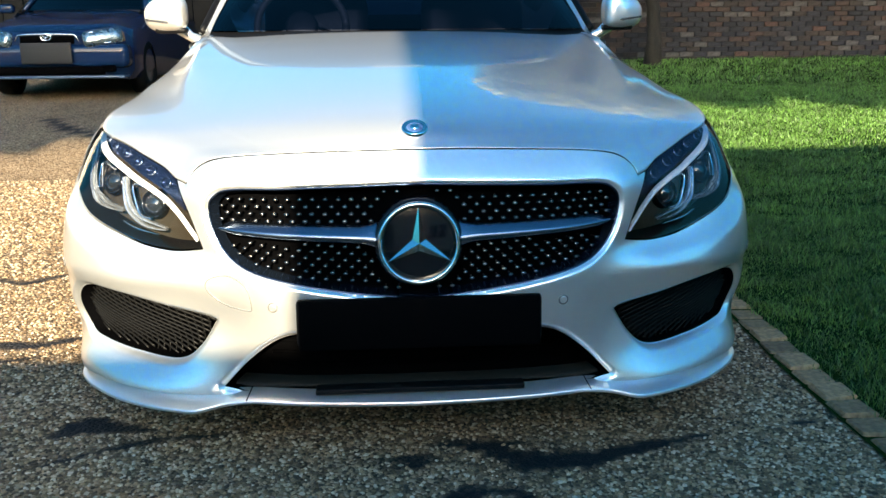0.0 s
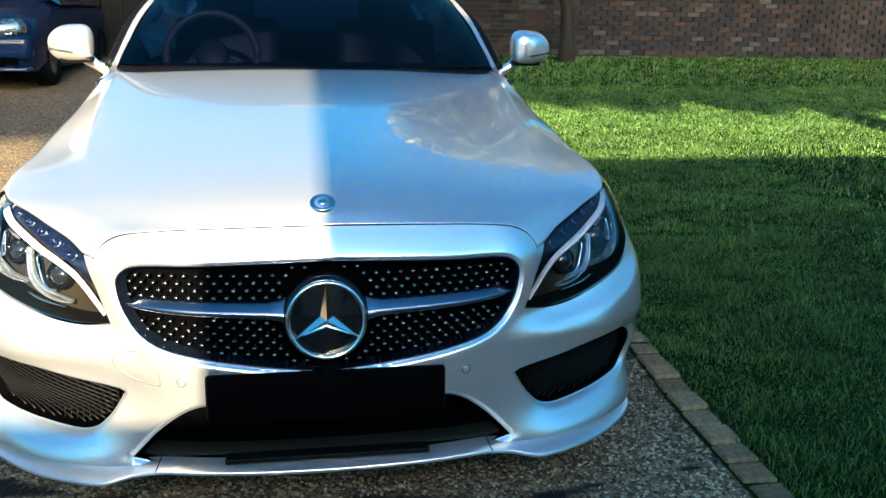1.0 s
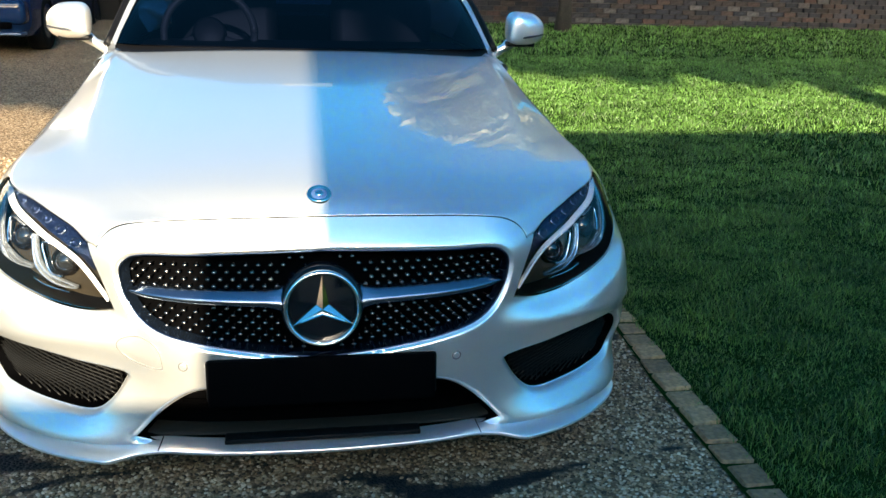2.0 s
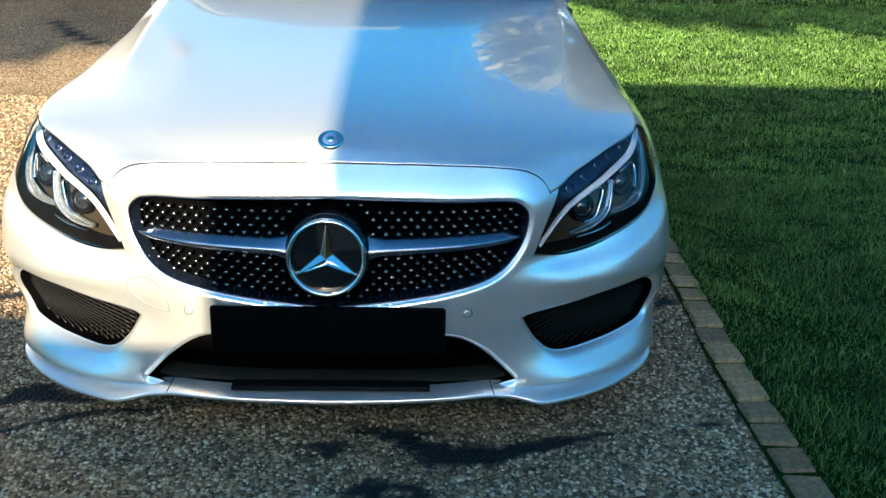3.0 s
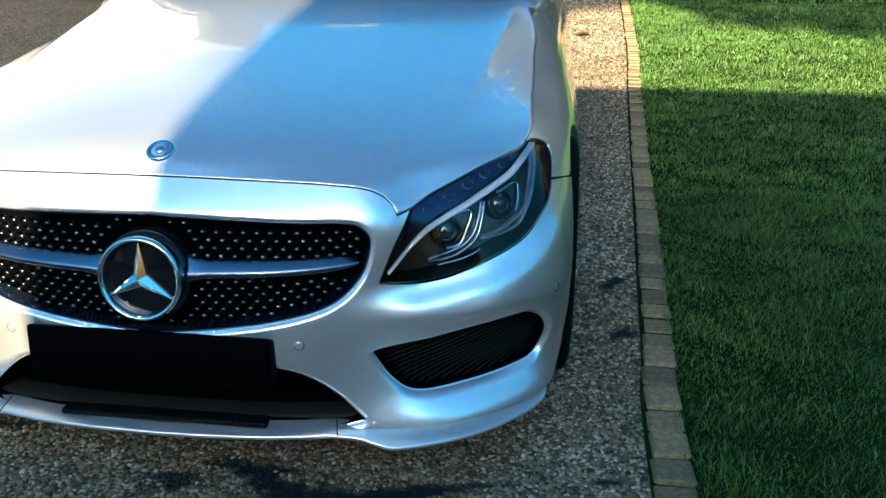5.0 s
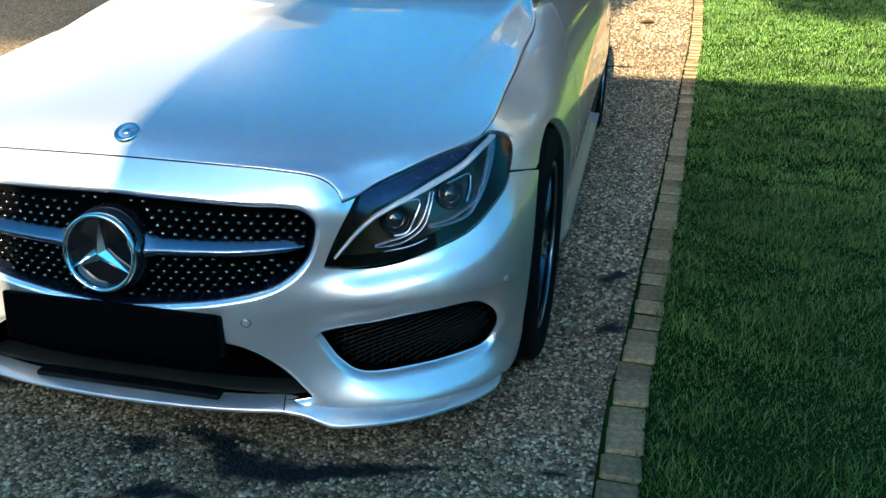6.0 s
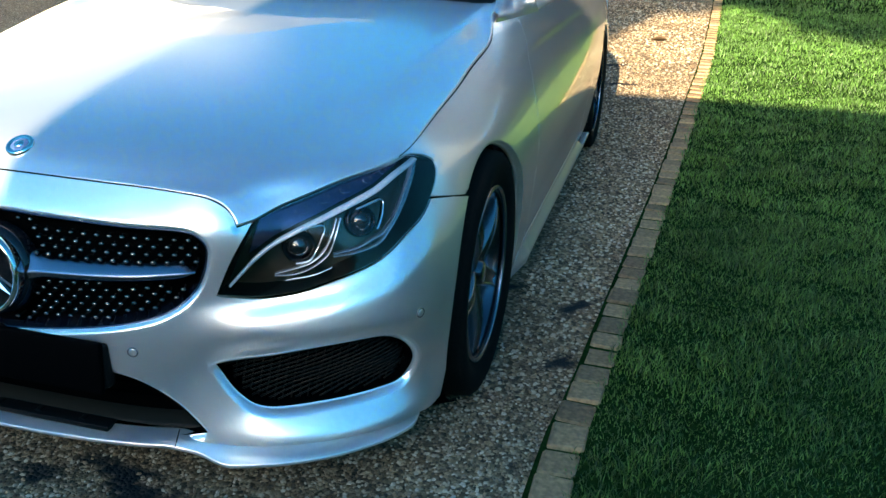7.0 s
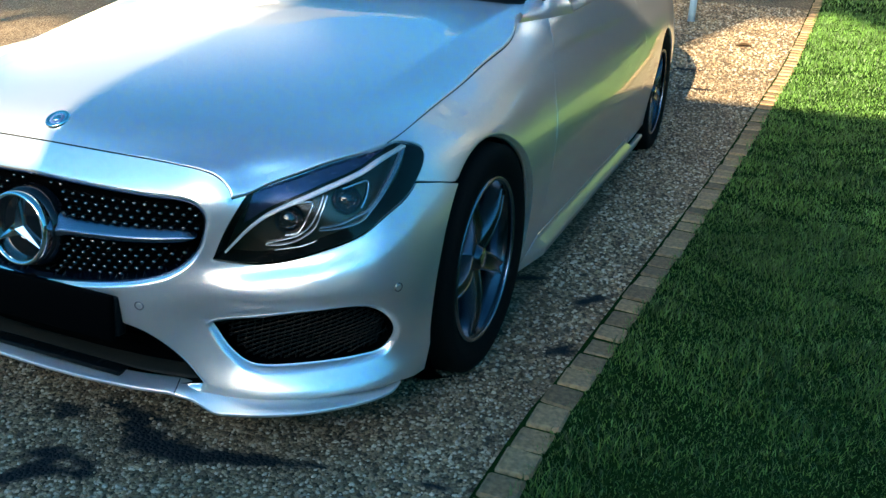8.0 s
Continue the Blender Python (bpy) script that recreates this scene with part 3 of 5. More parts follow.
def ribbon(name, line, width, depth, mat, parent, label="", thick=0.006):
    """A light guide or trim: a flat bar with rounded back along a line on the skin."""
    q = spline(line, 8)
    t = np.gradient(q, axis=0)
    n = np.column_stack([-t[:, 1], t[:, 0]]) / np.hypot(*t.T)[:, None]
    w = np.interp(np.linspace(0, 1, len(q)), np.linspace(0, 1, len(width)), width) if isinstance(width, (list, tuple)) else np.full(len(q), width)
    g = []
    for off, d in ((-.5, thick), (-.5, 0.002), (-.3, 0), (.3, 0), (.5, 0.002), (.5, thick)):
        r = q + n * (off * w)[:, None]
        g.append(skin(r[:, 0], r[:, 1], depth + d))
    return sheet(name, np.array(g).transpose(1, 0, 2), mat, parent, label)


def disc_bm(r, h, n=24, edge=0.2):
    """A low button along z with a rounded rim."""
    bm = lathe([(0.0001, h), (r * (1 - edge), h), (r * .96, h * .7), (r, 0), (r, -h)], n, m=pose(0, 0, 0, 90, 0, 0))
    return bm


def placed(bm, m):
    bmesh.ops.transform(bm, matrix=m, verts=bm.verts)
    return bm


# grille
bezel_in = grown(GRILLE, -.010)
# Blue base colour stands for the sky mirrored in the surround.
strip("grille_bezel", GRILLE, .010, bezel_in, .040, material("bezel_sky_tint", (.06, .10, .17), .15, .95, wear=.1), coupe, "grille surround, dark blue for the sky it mirrors", rows=3)
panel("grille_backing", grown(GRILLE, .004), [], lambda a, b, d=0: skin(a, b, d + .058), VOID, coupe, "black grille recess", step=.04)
ringed = tube([skin(*q, .0115) for q in GRILLE] + [skin(*GRILLE[0], .0115)], .0028, 6)
# The edging carries the same mirrored-sky blue in its colour.
part("grille_trim", ringed, material("trim_sky_tint", (.04, .065, .11), .2, .95, wear=.1), coupe, "thin grille edging, navy for the sky it mirrors")
pin_bm = bmesh.new()
bmesh.ops.create_icosphere(pin_bm, subdivisions=1, radius=1.0, matrix=Matrix.Diagonal((.0070, .0044, .0040, 1)))
pin_mesh = bpy.data.meshes.new("grille_stud")
pin_bm.to_mesh(pin_mesh)
pin_mesh.polygons.foreach_set("use_smooth", [True] * len(pin_mesh.polygons))
pin_mesh.materials.append(STUD)
stem_bm = bmesh.new()
STAR_Z, STAR_R = 0.538, 0.090
for i in range(-18, 19):
    for row in range(18):
        s = (i + .5 * (row % 2)) * .0285
        z = .4215 + row * .0143 + .035 * (abs(s) / .45) ** 2 * (1 if row < 8 else .0)
        q = np.array([[s, z]])
        if not inside(q, bezel_in)[0] or away(q, bezel_in)[0] < .004:
            continue
        if .533 < z < .5775 or math.hypot(s, z - STAR_Z) < STAR_R + .016:
            continue
        ob = new("grille_stud", pin_mesh)
        attach(ob, coupe)
        ob.matrix_basis = on_skin(s, z, .025)
        box((.003, .003, .022), bm=stem_bm)
        vs = list(stem_bm.verts)[-8:]
        bmesh.ops.transform(stem_bm, matrix=on_skin(s, z, .038), verts=vs)
tagged(part("grille_mesh", stem_bm, BLACK, coupe, "black grille lattice"), kind="stuff")

# louvre wings and star
for sgn in (1, -1):
    g = []
    for s in np.linspace(.088, .442, 30):
        f = (s - .088) / .354
        lo, hi = .532 + .018 * f + .008 * max(0, (f - .9) / .1) ** 2, .568 + .008 * f - .012 * max(0, (f - .9) / .1) ** 2
        flare = .009 * max(0, 1 - f / .12) ** 2
        lo, hi = lo - flare, hi + flare
        crease = lo + (hi - lo) * .38
        prof = [(lo, .050), (lo, .020), (lo + .003, .012), (crease, .010), (crease + .004, .0125), (hi - .006, .022), (hi, .028), (hi, .050)]
        g.append([skin(sgn * s, z, d) for z, d in prof])
    sheet("grille_louvre", np.array(g), SATIN, coupe, "satin louvre bar, blue for the sky it mirrors")
star_c = Vector((0, -.004, STAR_Z))
lean = pose(0, 0, 0, -7, 0, 0)
at_star = Matrix.Translation(star_c) @ lean @ Matrix.Scale(.965, 4)
part("emblem_ring", lathe([(.078, .012), (.079, -.003), (.082, -.009), (.086, -.010), (.0895, -.006), (.091, .004), (.091, .045), (.078, .045), (.078, .012)], 96, m=at_star), CHROME, coupe, "chrome emblem ring")
part("emblem_collar", lathe([(.090, .016), (.093, .018), (.097, .026), (.100, .038), (.102, .055)], 96, m=at_star), GLOSS, coupe, "gloss black emblem collar")
part("emblem_disc", lathe([(.0005, .006), (.04, .007), (.078, .012)], 64, m=at_star), GLOSS, coupe, "gloss black emblem disc")
bm = bmesh.new()
for k in range(3):
    a = radians(90 + 120 * k)
    tip, left, right = (Vector((math.cos(t), 0, math.sin(t))) * r for t, r in ((a, .080), (a + radians(60), .0165), (a - radians(60), .0165)))
    top, mid = Vector((0, -.012, 0)), tip + Vector((0, -.002, 0))
    vs = [bm.verts.new(at_star @ v) for v in (top, mid, left, right, tip + Vector((0, .006, 0)), left + Vector((0, .008, 0)), right + Vector((0, .008, 0)))]
    bm.faces.new((vs[0], vs[1], vs[2])), bm.faces.new((vs[0], vs[3], vs[1]))
    bm.faces.new((vs[1], vs[4], vs[5], vs[2])), bm.faces.new((vs[1], vs[3], vs[6], vs[4]))
part("emblem_star", bm, CHROME, coupe, "polished three-armed emblem", smooth=False)


# hood badge
def hood_at(x, y):
    g = HOOD.reshape(-1, 3)
    k = np.argsort(np.hypot(g[:, 0] - x, g[:, 1] - y))[:6]
    w = 1 / (np.hypot(g[k, 0] - x, g[k, 1] - y) + .002)
    return float((g[k, 2] * w).sum() / w.sum())


bz = hood_at(0, .150)
slope = math.degrees(math.atan2(hood_at(0, .175) - hood_at(0, .125), .05))
badge_m = pose(0, .150, bz + .001, slope, 0, 0)
badge = part("hood_badge", placed(lathe([(.0002, .0045), (.020, .0045), (.0215, .006), (.027, .006), (.0295, .003), (.030, -.003)], 48, m=pose(0, 0, 0, 90, 0, 0)), badge_m), CHROME, coupe, "small round chrome badge")
part("badge_face", placed(disc_bm(.0205, .0055, 32), badge_m), material("badge_blue", (.06, .14, .32), .25, .4), badge, "blue badge centre")
part("badge_boss", placed(lathe([(.0002, .0085), (.006, .0082), (.010, .0062), (.0105, .004)], 24, m=pose(0, 0, 0, 90, 0, 0)), badge_m), CHROME, badge, "chrome badge middle")

# headlights
LAMP_DARK = material("lamp_dark_chrome", (.055, .043, .030), .18, .6, wear=.3, wear_scale=9)
panelled = grown(HEADLIGHT, -.0015)
inner = grown(HEADLIGHT, -.010)
GUIDE = [(.506, .526), (.528, .549), (.557, .577), (.60, .607), (.655, .632), (.705, .649), (.775, .670), (.85, .691), (.94, .714), (1.058, .734)]
BAND = np.vstack([spline([(.547, .590), (.60, .621), (.655, .644), (.705, .661), (.775, .682), (.85, .702), (.93, .723), (.99, .734)], 6), spline([(.97, .741), (.80, .717), (.665, .687), (.57, .655)], 6)])
GUIDE_CHROME = material("guide_chrome", (.62, .66, .70), .12, .85, grain=.2, scale=150)
for sgn in (1, -1):
    pick = (lambda l: np.asarray(l)) if sgn > 0 else flip_s
    side = (lambda l: [(sgn * a, b) for a, b in l])
    lamp = panel("headlight", pick(inner), [], lambda a, b, d=0: skin(a, b, d + .050), LAMP_DARK, coupe, "clear headlight with white light guides", step=.03)
    strip("lamp_rim", HEADLIGHT * (sgn, 1), .004, inner * (sgn, 1), .050, BLACK, lamp, rows=3)
    lens = panel("lens", pick(panelled), [], lambda a, b, d=0: skin(a, b, d + .0015), LENS, lamp, "clear lamp lens", step=.02, flange=.004)
    ribbon("light_guide", side(GUIDE), [.005, .0065, .0075, .008, .008, .008, .007, .0045], .014, LAMP_WHITE, lamp, "light guide, white for the sky it mirrors", thick=.012)
    for shift in (-.0052, .0052):
        ribbon("light_guide", side([(1.050 + shift * .6, .728), (.985 + shift, .688), (.92 + shift, .650), (.868 + shift, .617), (.835 + shift, .600 - shift), (.785, .586 - shift * .8), (.73, .580 - shift * .5)]), [.0035, .0045, .004, .0025, .0016], .018, GUIDE_CHROME, lamp, "clear light guide", thick=.012)
        ribbon("light_guide", side([(.752 + shift, .650), (.733 + shift, .615), (.712 + shift, .584 - shift * .5), (.675, .560 - shift), (.635, .549 - shift), (.60, .544 - shift * .4)]), [.0040, .0040, .003, .0016], .018, GUIDE_CHROME, lamp, "clear light guide", thick=.012)
    ribbon("light_guide", side([(.62, .531), (.68, .541), (.725, .556)]), [.002, .0045, .002], .020, CHROME, lamp, thick=.008)
    # The band's blue is the reflection of the sky, held in its colour.
    panel("indicator_reflector", pick(BAND[::-1]), [], lambda a, b, d=0: skin(a, b, d + .024), material("indicator_sky_tint", (.02, .035, .08), .2, .8, grain=.3, scale=80), lamp, "indicator row, dark blue for the sky it mirrors", step=.02)
    for s, z, r in ((.608, .646, .014), (.663, .668, .0135), (.720, .686, .0125), (.780, .701, .0115), (.848, .715, .010), (.912, .727, .008)):
        part("indicator_cell", placed(lathe([(r * .93, .004), (r * .96, -.002), (r, -.003), (r * 1.03, .002)], 20, m=pose(0, 0, 0, -90, 0, 0) @ Matrix.Diagonal((1, 1, .8, 1))), on_skin(sgn * s, z, .020)), LAMP_BLUE, lamp)
    for s, z, r in ((.652, .594, .030), (.812, .636, .029)):
        m = on_skin(sgn * s, z, .040)
        part("projector_ring", placed(lathe([(r * .86, 0), (r * .9, .008), (r, .009), (r * 1.12, .002), (r * 1.18, -.010)], 32, m=pose(0, 0, 0, 90, 0, 0)), m), material("projector_shroud", (.018, .018, .02), .12, .8), lamp)
        part("projector_lens", placed(lathe([(.0003, .016), (r * .4, .014), (r * .7, .009), (r * .86, .001)], 32, m=pose(0, 0, 0, 90, 0, 0)), m), material("projector_glass", (.012, .014, .016), .03, .2, coat=1.0), lamp)
    ribbon("projector_bar", side([(.64, .626), (.712, .636), (.697, .600), (.676, .571), (.645, .564)]), .004, .022, CHROME, lamp, thick=.01)
    ribbon("projector_bar", side([(.80, .662), (.875, .676), (.868, .650), (.845, .622)]), .004, .022, CHROME, lamp, thick=.01)

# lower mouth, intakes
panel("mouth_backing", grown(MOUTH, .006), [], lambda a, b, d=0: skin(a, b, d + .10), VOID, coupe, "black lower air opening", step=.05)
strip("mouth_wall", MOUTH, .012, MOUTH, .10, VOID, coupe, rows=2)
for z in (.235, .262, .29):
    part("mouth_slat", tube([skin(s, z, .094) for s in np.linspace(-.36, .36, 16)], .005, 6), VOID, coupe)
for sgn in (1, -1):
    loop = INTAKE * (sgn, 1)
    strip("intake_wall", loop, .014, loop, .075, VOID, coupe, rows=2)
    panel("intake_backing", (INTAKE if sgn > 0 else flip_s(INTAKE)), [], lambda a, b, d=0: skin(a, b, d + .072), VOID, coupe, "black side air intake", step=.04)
    ribs = bmesh.new()
    for k in range(30):
        line = [(sgn * (.46 + .48 * f), .425 - .0115 * k + .17 * f) for f in np.linspace(0, 1, 26)]
        run = []
        for q in line + [(9, 9)]:
            if inside(np.array([q]), loop)[0]:
                run.append(q)
            else:
                if len(run) > 2:
                    tube([skin(*p, .036) for p in run], .0023, 5, ribs)
                run = []
    for k in range(26):
        line = [(sgn * (.47 + .019 * k + .03 * f), .24 + .17 * f) for f in np.linspace(0, 1, 14)]
        run = [q for q in line if inside(np.array([q]), loop)[0]]
        if len(run) > 2:
            tube([skin(*p, .041) for p in run], .0016, 5, ribs)
    part("intake_mesh", ribs, material("mesh_black", (.006, .006, .006), .4, .0, spec=.12, wear=.1), coupe, "black honeycomb intake mesh")

# splitter blade along the foot of the bumper
SPLIT_S = [0, .20, .37, .43, .490, .56, .70, .82, .91, .945]
SPLIT_OUT = [.016, .016, .014, .020, .044, .038, .025, .012, .001, -.012]
SPLIT_Z = [.181, .184, .187, .180, .166, .166, .164, .165, .168, .176]
ss = np.linspace(-.945, .945, 190)
o = np.interp(np.abs(ss), SPLIT_S, SPLIT_OUT)
zz = np.interp(np.abs(ss), SPLIT_S, SPLIT_Z)
for _ in range(1):
    o[1:-1], zz[1:-1] = (o[:-2] + o[1:-1] + o[2:]) / 3, (zz[:-2] + zz[1:-1] + zz[2:]) / 3
wide = np.minimum(.046, np.maximum(o + .022, .012))
up = wide * .48
top = np.array([[skin(s, .20, d)[:2].tolist() + [h] for d, h in ((.034, z + u - .004), (w - a, z + u), (-a + .0015, z + .001))] for s, a, z, u, w in zip(ss, o, zz, up, wide)])
splitter = sheet("splitter", top, PAINT, coupe, "flat silver splitter blade under the bumper")
lip = np.array([[skin(s, .20, d)[:2].tolist() + [h] for d, h in ((-a + .0015, z + .001), (-a, z - .001), (-a, z - .006), (-a + .002, z - .008), (.05, z - .008))] for s, a, z in zip(ss, o, zz)])
sheet("splitter_lip", lip, PAINT, splitter, "thin front edge of the splitter")
for s in (.383, -.383):
    a, zc, u, w = (float(np.interp(abs(s), np.abs(ss[95:]), q[95:])) for q in (o, zz, up, wide))
    part("splitter_joint", tube([skin(s, .20, d)[:2].tolist() + [h + .0008] for d, h in ((w - a, zc + u), (-a, zc))], .0012, 6), VOID, coupe)
part("skid_bar", box((.46, .036, .012), (0, .034, .203), .003), BLACK, coupe, "black bar behind the splitter")

# Body-coloured strip; the shade it lies in is put into its colour.
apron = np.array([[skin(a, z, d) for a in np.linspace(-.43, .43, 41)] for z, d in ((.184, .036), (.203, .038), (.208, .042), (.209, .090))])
sheet("mouth_apron", apron, material("apron_shade", (.014, .013, .011), .6, wear=.1, spec=.08), coupe, "apron behind the splitter, darkened as if in shade")
for x in (-.16, -.05, .05, .16):
    part("apron_rib", box((.014, .020, .022), (x, .036, .200), .003), BLACK, coupe)

# plate, sensors, towing cover
plate_bm = box((.515, .014, .112), (0, -.010, .367), .005, (-4, 0, 0))
part("number_plate", plate_bm, PLATE, coupe, "blank black front plate")
part("plate_holder", box((.525, .03, .10), (0, .012, .366), .008, (-4, 0, 0)), BLACK, coupe)
for s, z in ((.313, .400), (-.313, .400), (.908, .447), (-.908, .447)):
    m = on_skin(s, z, 0)
    ring = part("parking_sensor", placed(lathe([(.0085, .001), (.0092, .0016), (.0112, .0012), (.0115, -.004)], 24, m=pose(0, 0, 0, 90, 0, 0)), m), TRIM_GREY, coupe, "small round parking sensor")
    part("sensor_face", placed(disc_bm(.0088, .0018, 20), m), PAINT, ring)
TOW = close_up([(-.462, .452), (-.415, .462), (-.372, .440), (-.362, .398), (-.372, .388), (-.43, .398), (-.468, .428)])
tow_line = tube([skin(*q, -.0004) for q in TOW] + [skin(*TOW[0], -.0004)], .0011, 5)
part("towing_cover", tow_line, TRIM_GREY, coupe, "rounded towing eye cover outline")

# cabin
def curve3(points, n=8):
    return spline(points, n)


base = curve3([(0, 1.505, .988), (.35, 1.535, .989), (.60, 1.58, .988), (.735, 1.65, .990)], 6)
head = curve3([(0, 2.16, 1.372), (.28, 2.17, 1.366), (.47, 2.20, 1.350), (.565, 2.25, 1.325)], 6)
tail = curve3([(0, 3.18, 1.368), (.28, 3.17, 1.362), (.45, 3.15, 1.345), (.545, 3.10, 1.315)], 6)
deck = curve3([(0, 4.02, 1.055), (.28, 4.0, 1.053), (.45, 3.96, 1.045), (.60, 3.90, 1.03)], 6)


def both(c):
    return np.vstack([(c * (-1, 1, 1))[::-1][:-1], c])


def between(a, b, bulge, n=14):
    a, b = both(a), both(b)
    g = []
    for f in np.linspace(0, 1, n):
        r = a + (b - a) * f
        r[:, 2] += bulge * 4 * f * (1 - f)
        g.append(r)
    return np.array(g)


sheet("windscreen", between(base, head, .035), SCREEN, coupe, "dark tinted windscreen")
sheet("roof", between(head, tail, .035), PAINT, coupe, "silver roof")
sheet("rear_window", between(tail, deck, .05), SCREEN, coupe, "dark rear window")
cowl = np.array([both(curve3([(0, 1.42, .945), (.4, 1.44, .943), (.66, 1.46, .925)], 6)), both(curve3([(0, 1.51, .985), (.40, 1.54, .985), (.735, 1.65, .985)], 6))])
sheet("cowl", cowl, BLACK, coupe, "black cowl panel")
edge_s = np.linspace(3.42, 5.86, 50)
rim_r = skin(edge_s, np.full(50, .953))
deckg = []
for p in rim_r:
    xs = np.linspace(-1, 1, 17)
    crown = np.interp(p[1], [3.2, 4.0, 4.55, 4.7], [.10, .10, .06, .0])
    deckg.append([(p[0] * u, p[1], p[2] + crown * (1 - u ** 2) ** .6) for u in xs])
sheet("boot_lid", np.array(deckg), PAINT, coupe, "silver boot lid")
for sgn in (1, -1):
    flip = np.array((sgn, 1, 1))
    rail = curve3([(.735, 1.62, .985), (.67, 1.90, 1.175), (.565, 2.25, 1.325), (.555, 2.5, 1.335), (.552, 2.7, 1.338), (.545, 3.10, 1.315), (.575, 3.5, 1.19), (.60, 3.90, 1.03)], 8)
    belt = curve3([(.722, 1.64, .972), (.738, 1.80, .956), (.756, 2.05, .950), (.768, 2.5, .948), (.770, 3.0, .95), (.765, 3.4, .955), (.755, 3.7, .962), (.735, 3.92, .985)], 8)
    g = np.array([rail + (belt - rail) * f + np.array((.02 * 4 * f * (1 - f), 0, 0)) for f in np.linspace(.10, 1, 8)])
    sheet("side_window", g * flip, SCREEN, coupe, "dark tinted side glass")
    pil = [rail + (belt - rail) * f + np.array((d, 0, h)) for f, d, h in ((-.03, -.03, -.004), (-.02, 0, .006), (.02, .010, .008), (.08, .012, -.002), (.11, .004, -.006))]
    sheet("pillar_rail", np.array(pil) * flip, PAINT, coupe, "silver pillar and roof rail")
    part("window_seal", tube([tuple(q * flip + np.array((sgn * .004, 0, .002))) for q in belt], .008, 6), BLACK, coupe)
    part("screen_seal", tube([tuple(q * flip) for q in rail[:17]], .014, 6), BLACK, coupe)
    low = skin(np.linspace(2.0, 2.50, 13) * sgn, np.linspace(.925, .915, 13), -.0015)
    top = curve3([(.716, 1.43, .950), (.702, 1.51, .966), (.694, 1.56, .978), (.715, 1.63, .998), (.718, 1.72, 1.050)], 3) * flip
    g = np.array([low + (top - low) * f + np.array((sgn * .012, 0, .006)) * 4 * f * (1 - f) for f in np.linspace(0, 1, 7)])
    sheet("pillar_foot", g, PAINT, coupe)
    scut = skin(np.linspace(2.46, 3.45, 20) * sgn, np.full(20, .945))
    shelf = np.array([scut, np.array([(sgn * .765, y, .952) for y in scut[:, 1]])])
    sheet("door_top", shelf, PAINT, coupe)

# mirrors
mirror_grid = []
for a in np.linspace(0, math.pi, 17):
    row = []
    for b in np.linspace(0, 2 * math.pi, 33):
        cx, cz = math.cos(b), math.sin(b)
        e = 0.45 if cx < 0 else 0.8
        f = 0.6 if cz < 0 else 0.75
        px = math.copysign(abs(cx) ** e, cx) * math.sin(a) ** .6
        pz = math.copysign(abs(cz) ** f, cz) * math.sin(a) ** .6
        py = -math.cos(a)
        x = px * .090 * (1 - .08 * py)
        z = pz * (.070 - .020 * max(px, 0) ** 2) - .006 * px
        y = py * (.070 if py < 0 else .045) + .020 * px * px + .03 * px
        row.append((x, y, z))
    mirror_grid.append(row)
mirror_grid = np.array(mirror_grid)
for sgn in (1, -1):
    c = np.array((sgn * .915, 1.845, 1.056))
    mir = sheet("door_mirror", mirror_grid * (sgn, 1, 1) + c, PAINT, coupe, "silver door mirror housing")
    part("mirror_indicator", tube([c + (sgn * x, -.066 + .05 * (x / .1) ** 2 + (.03 * x / .108), -.030 + .012 * x / .1) for x in np.linspace(-.03, .082, 10)], [.002] + [.005] * 8 + [.002], 8), material("indicator_smoke", (.10, .10, .11), .12, .6), mir, "slim smoked indicator strip")
    part("mirror_foot", tube([c + (-sgn * .05, .02, -.055), c + (-sgn * .085, .03, -.085), (sgn * .775, 1.86, .945)], [.026, .018, .024], 10), PAINT, mir)
    part("mirror_base_band", box((.120, .085, .022), tuple(c + (-sgn * .022, .006, -.062)), .010), BLACK, mir)

# cabin inside
part("dashboard", box((1.36, .55, .16), (0, 1.83, .885), .05, (4, 0, 0)), LEATHER, coupe, "dark dashboard")
part("cabin_floor", box((1.45, 2.4, .05), (0, 2.65, .45), .01), LEATHER, coupe)
for x in (-.38, .38):
    part("seat_back", box((.50, .17, .60), (x, 2.62, .86), .06, (-14, 0, 0), segments=3), LEATHER, coupe, "dark leather front seat")
    part("headrest", box((.25, .09, .17), (x, 2.72, 1.235), .035, (-10, 0, 0), segments=3), LEATHER, coupe)
    part("seat_cushion", box((.52, .52, .18), (x, 2.30, .55), .05, segments=3), LEATHER, coupe)
part("rear_bench", box((1.25, .18, .55), (0, 3.35, .82), .06, (-20, 0, 0)), LEATHER, coupe)
wheel_m = pose(-.40, 2.02, 1.005, 68, 0, 0)
bm = bmesh.new()
tube([wheel_m @ Vector((.185 * math.cos(a), .185 * math.sin(a), 0)) for a in np.linspace(0, 2 * math.pi, 41)], .016, 8, bm)
for a in (200, 340, 270):
    tube([wheel_m @ Vector((r * math.cos(radians(a)), r * math.sin(radians(a)), -.01)) for r in (.03, .18)], .018, 6, bm)
# Lighter grey stands for sunlight on the wheel's rim.
part("steering_wheel", bm, TRIM_GREY, coupe, "steering wheel, grey lightened for its sunlit arcs")
part("wheel_boss", placed(disc_bm(.07, .02), wheel_m), LEATHER, coupe)
# Grey here likewise puts the bright edges into the colour.
part("inner_mirror", box((.24, .03, .065), (0, 2.02, 1.285), .015), TRIM_GREY, coupe, "inside mirror, grey lightened for its bright edges")
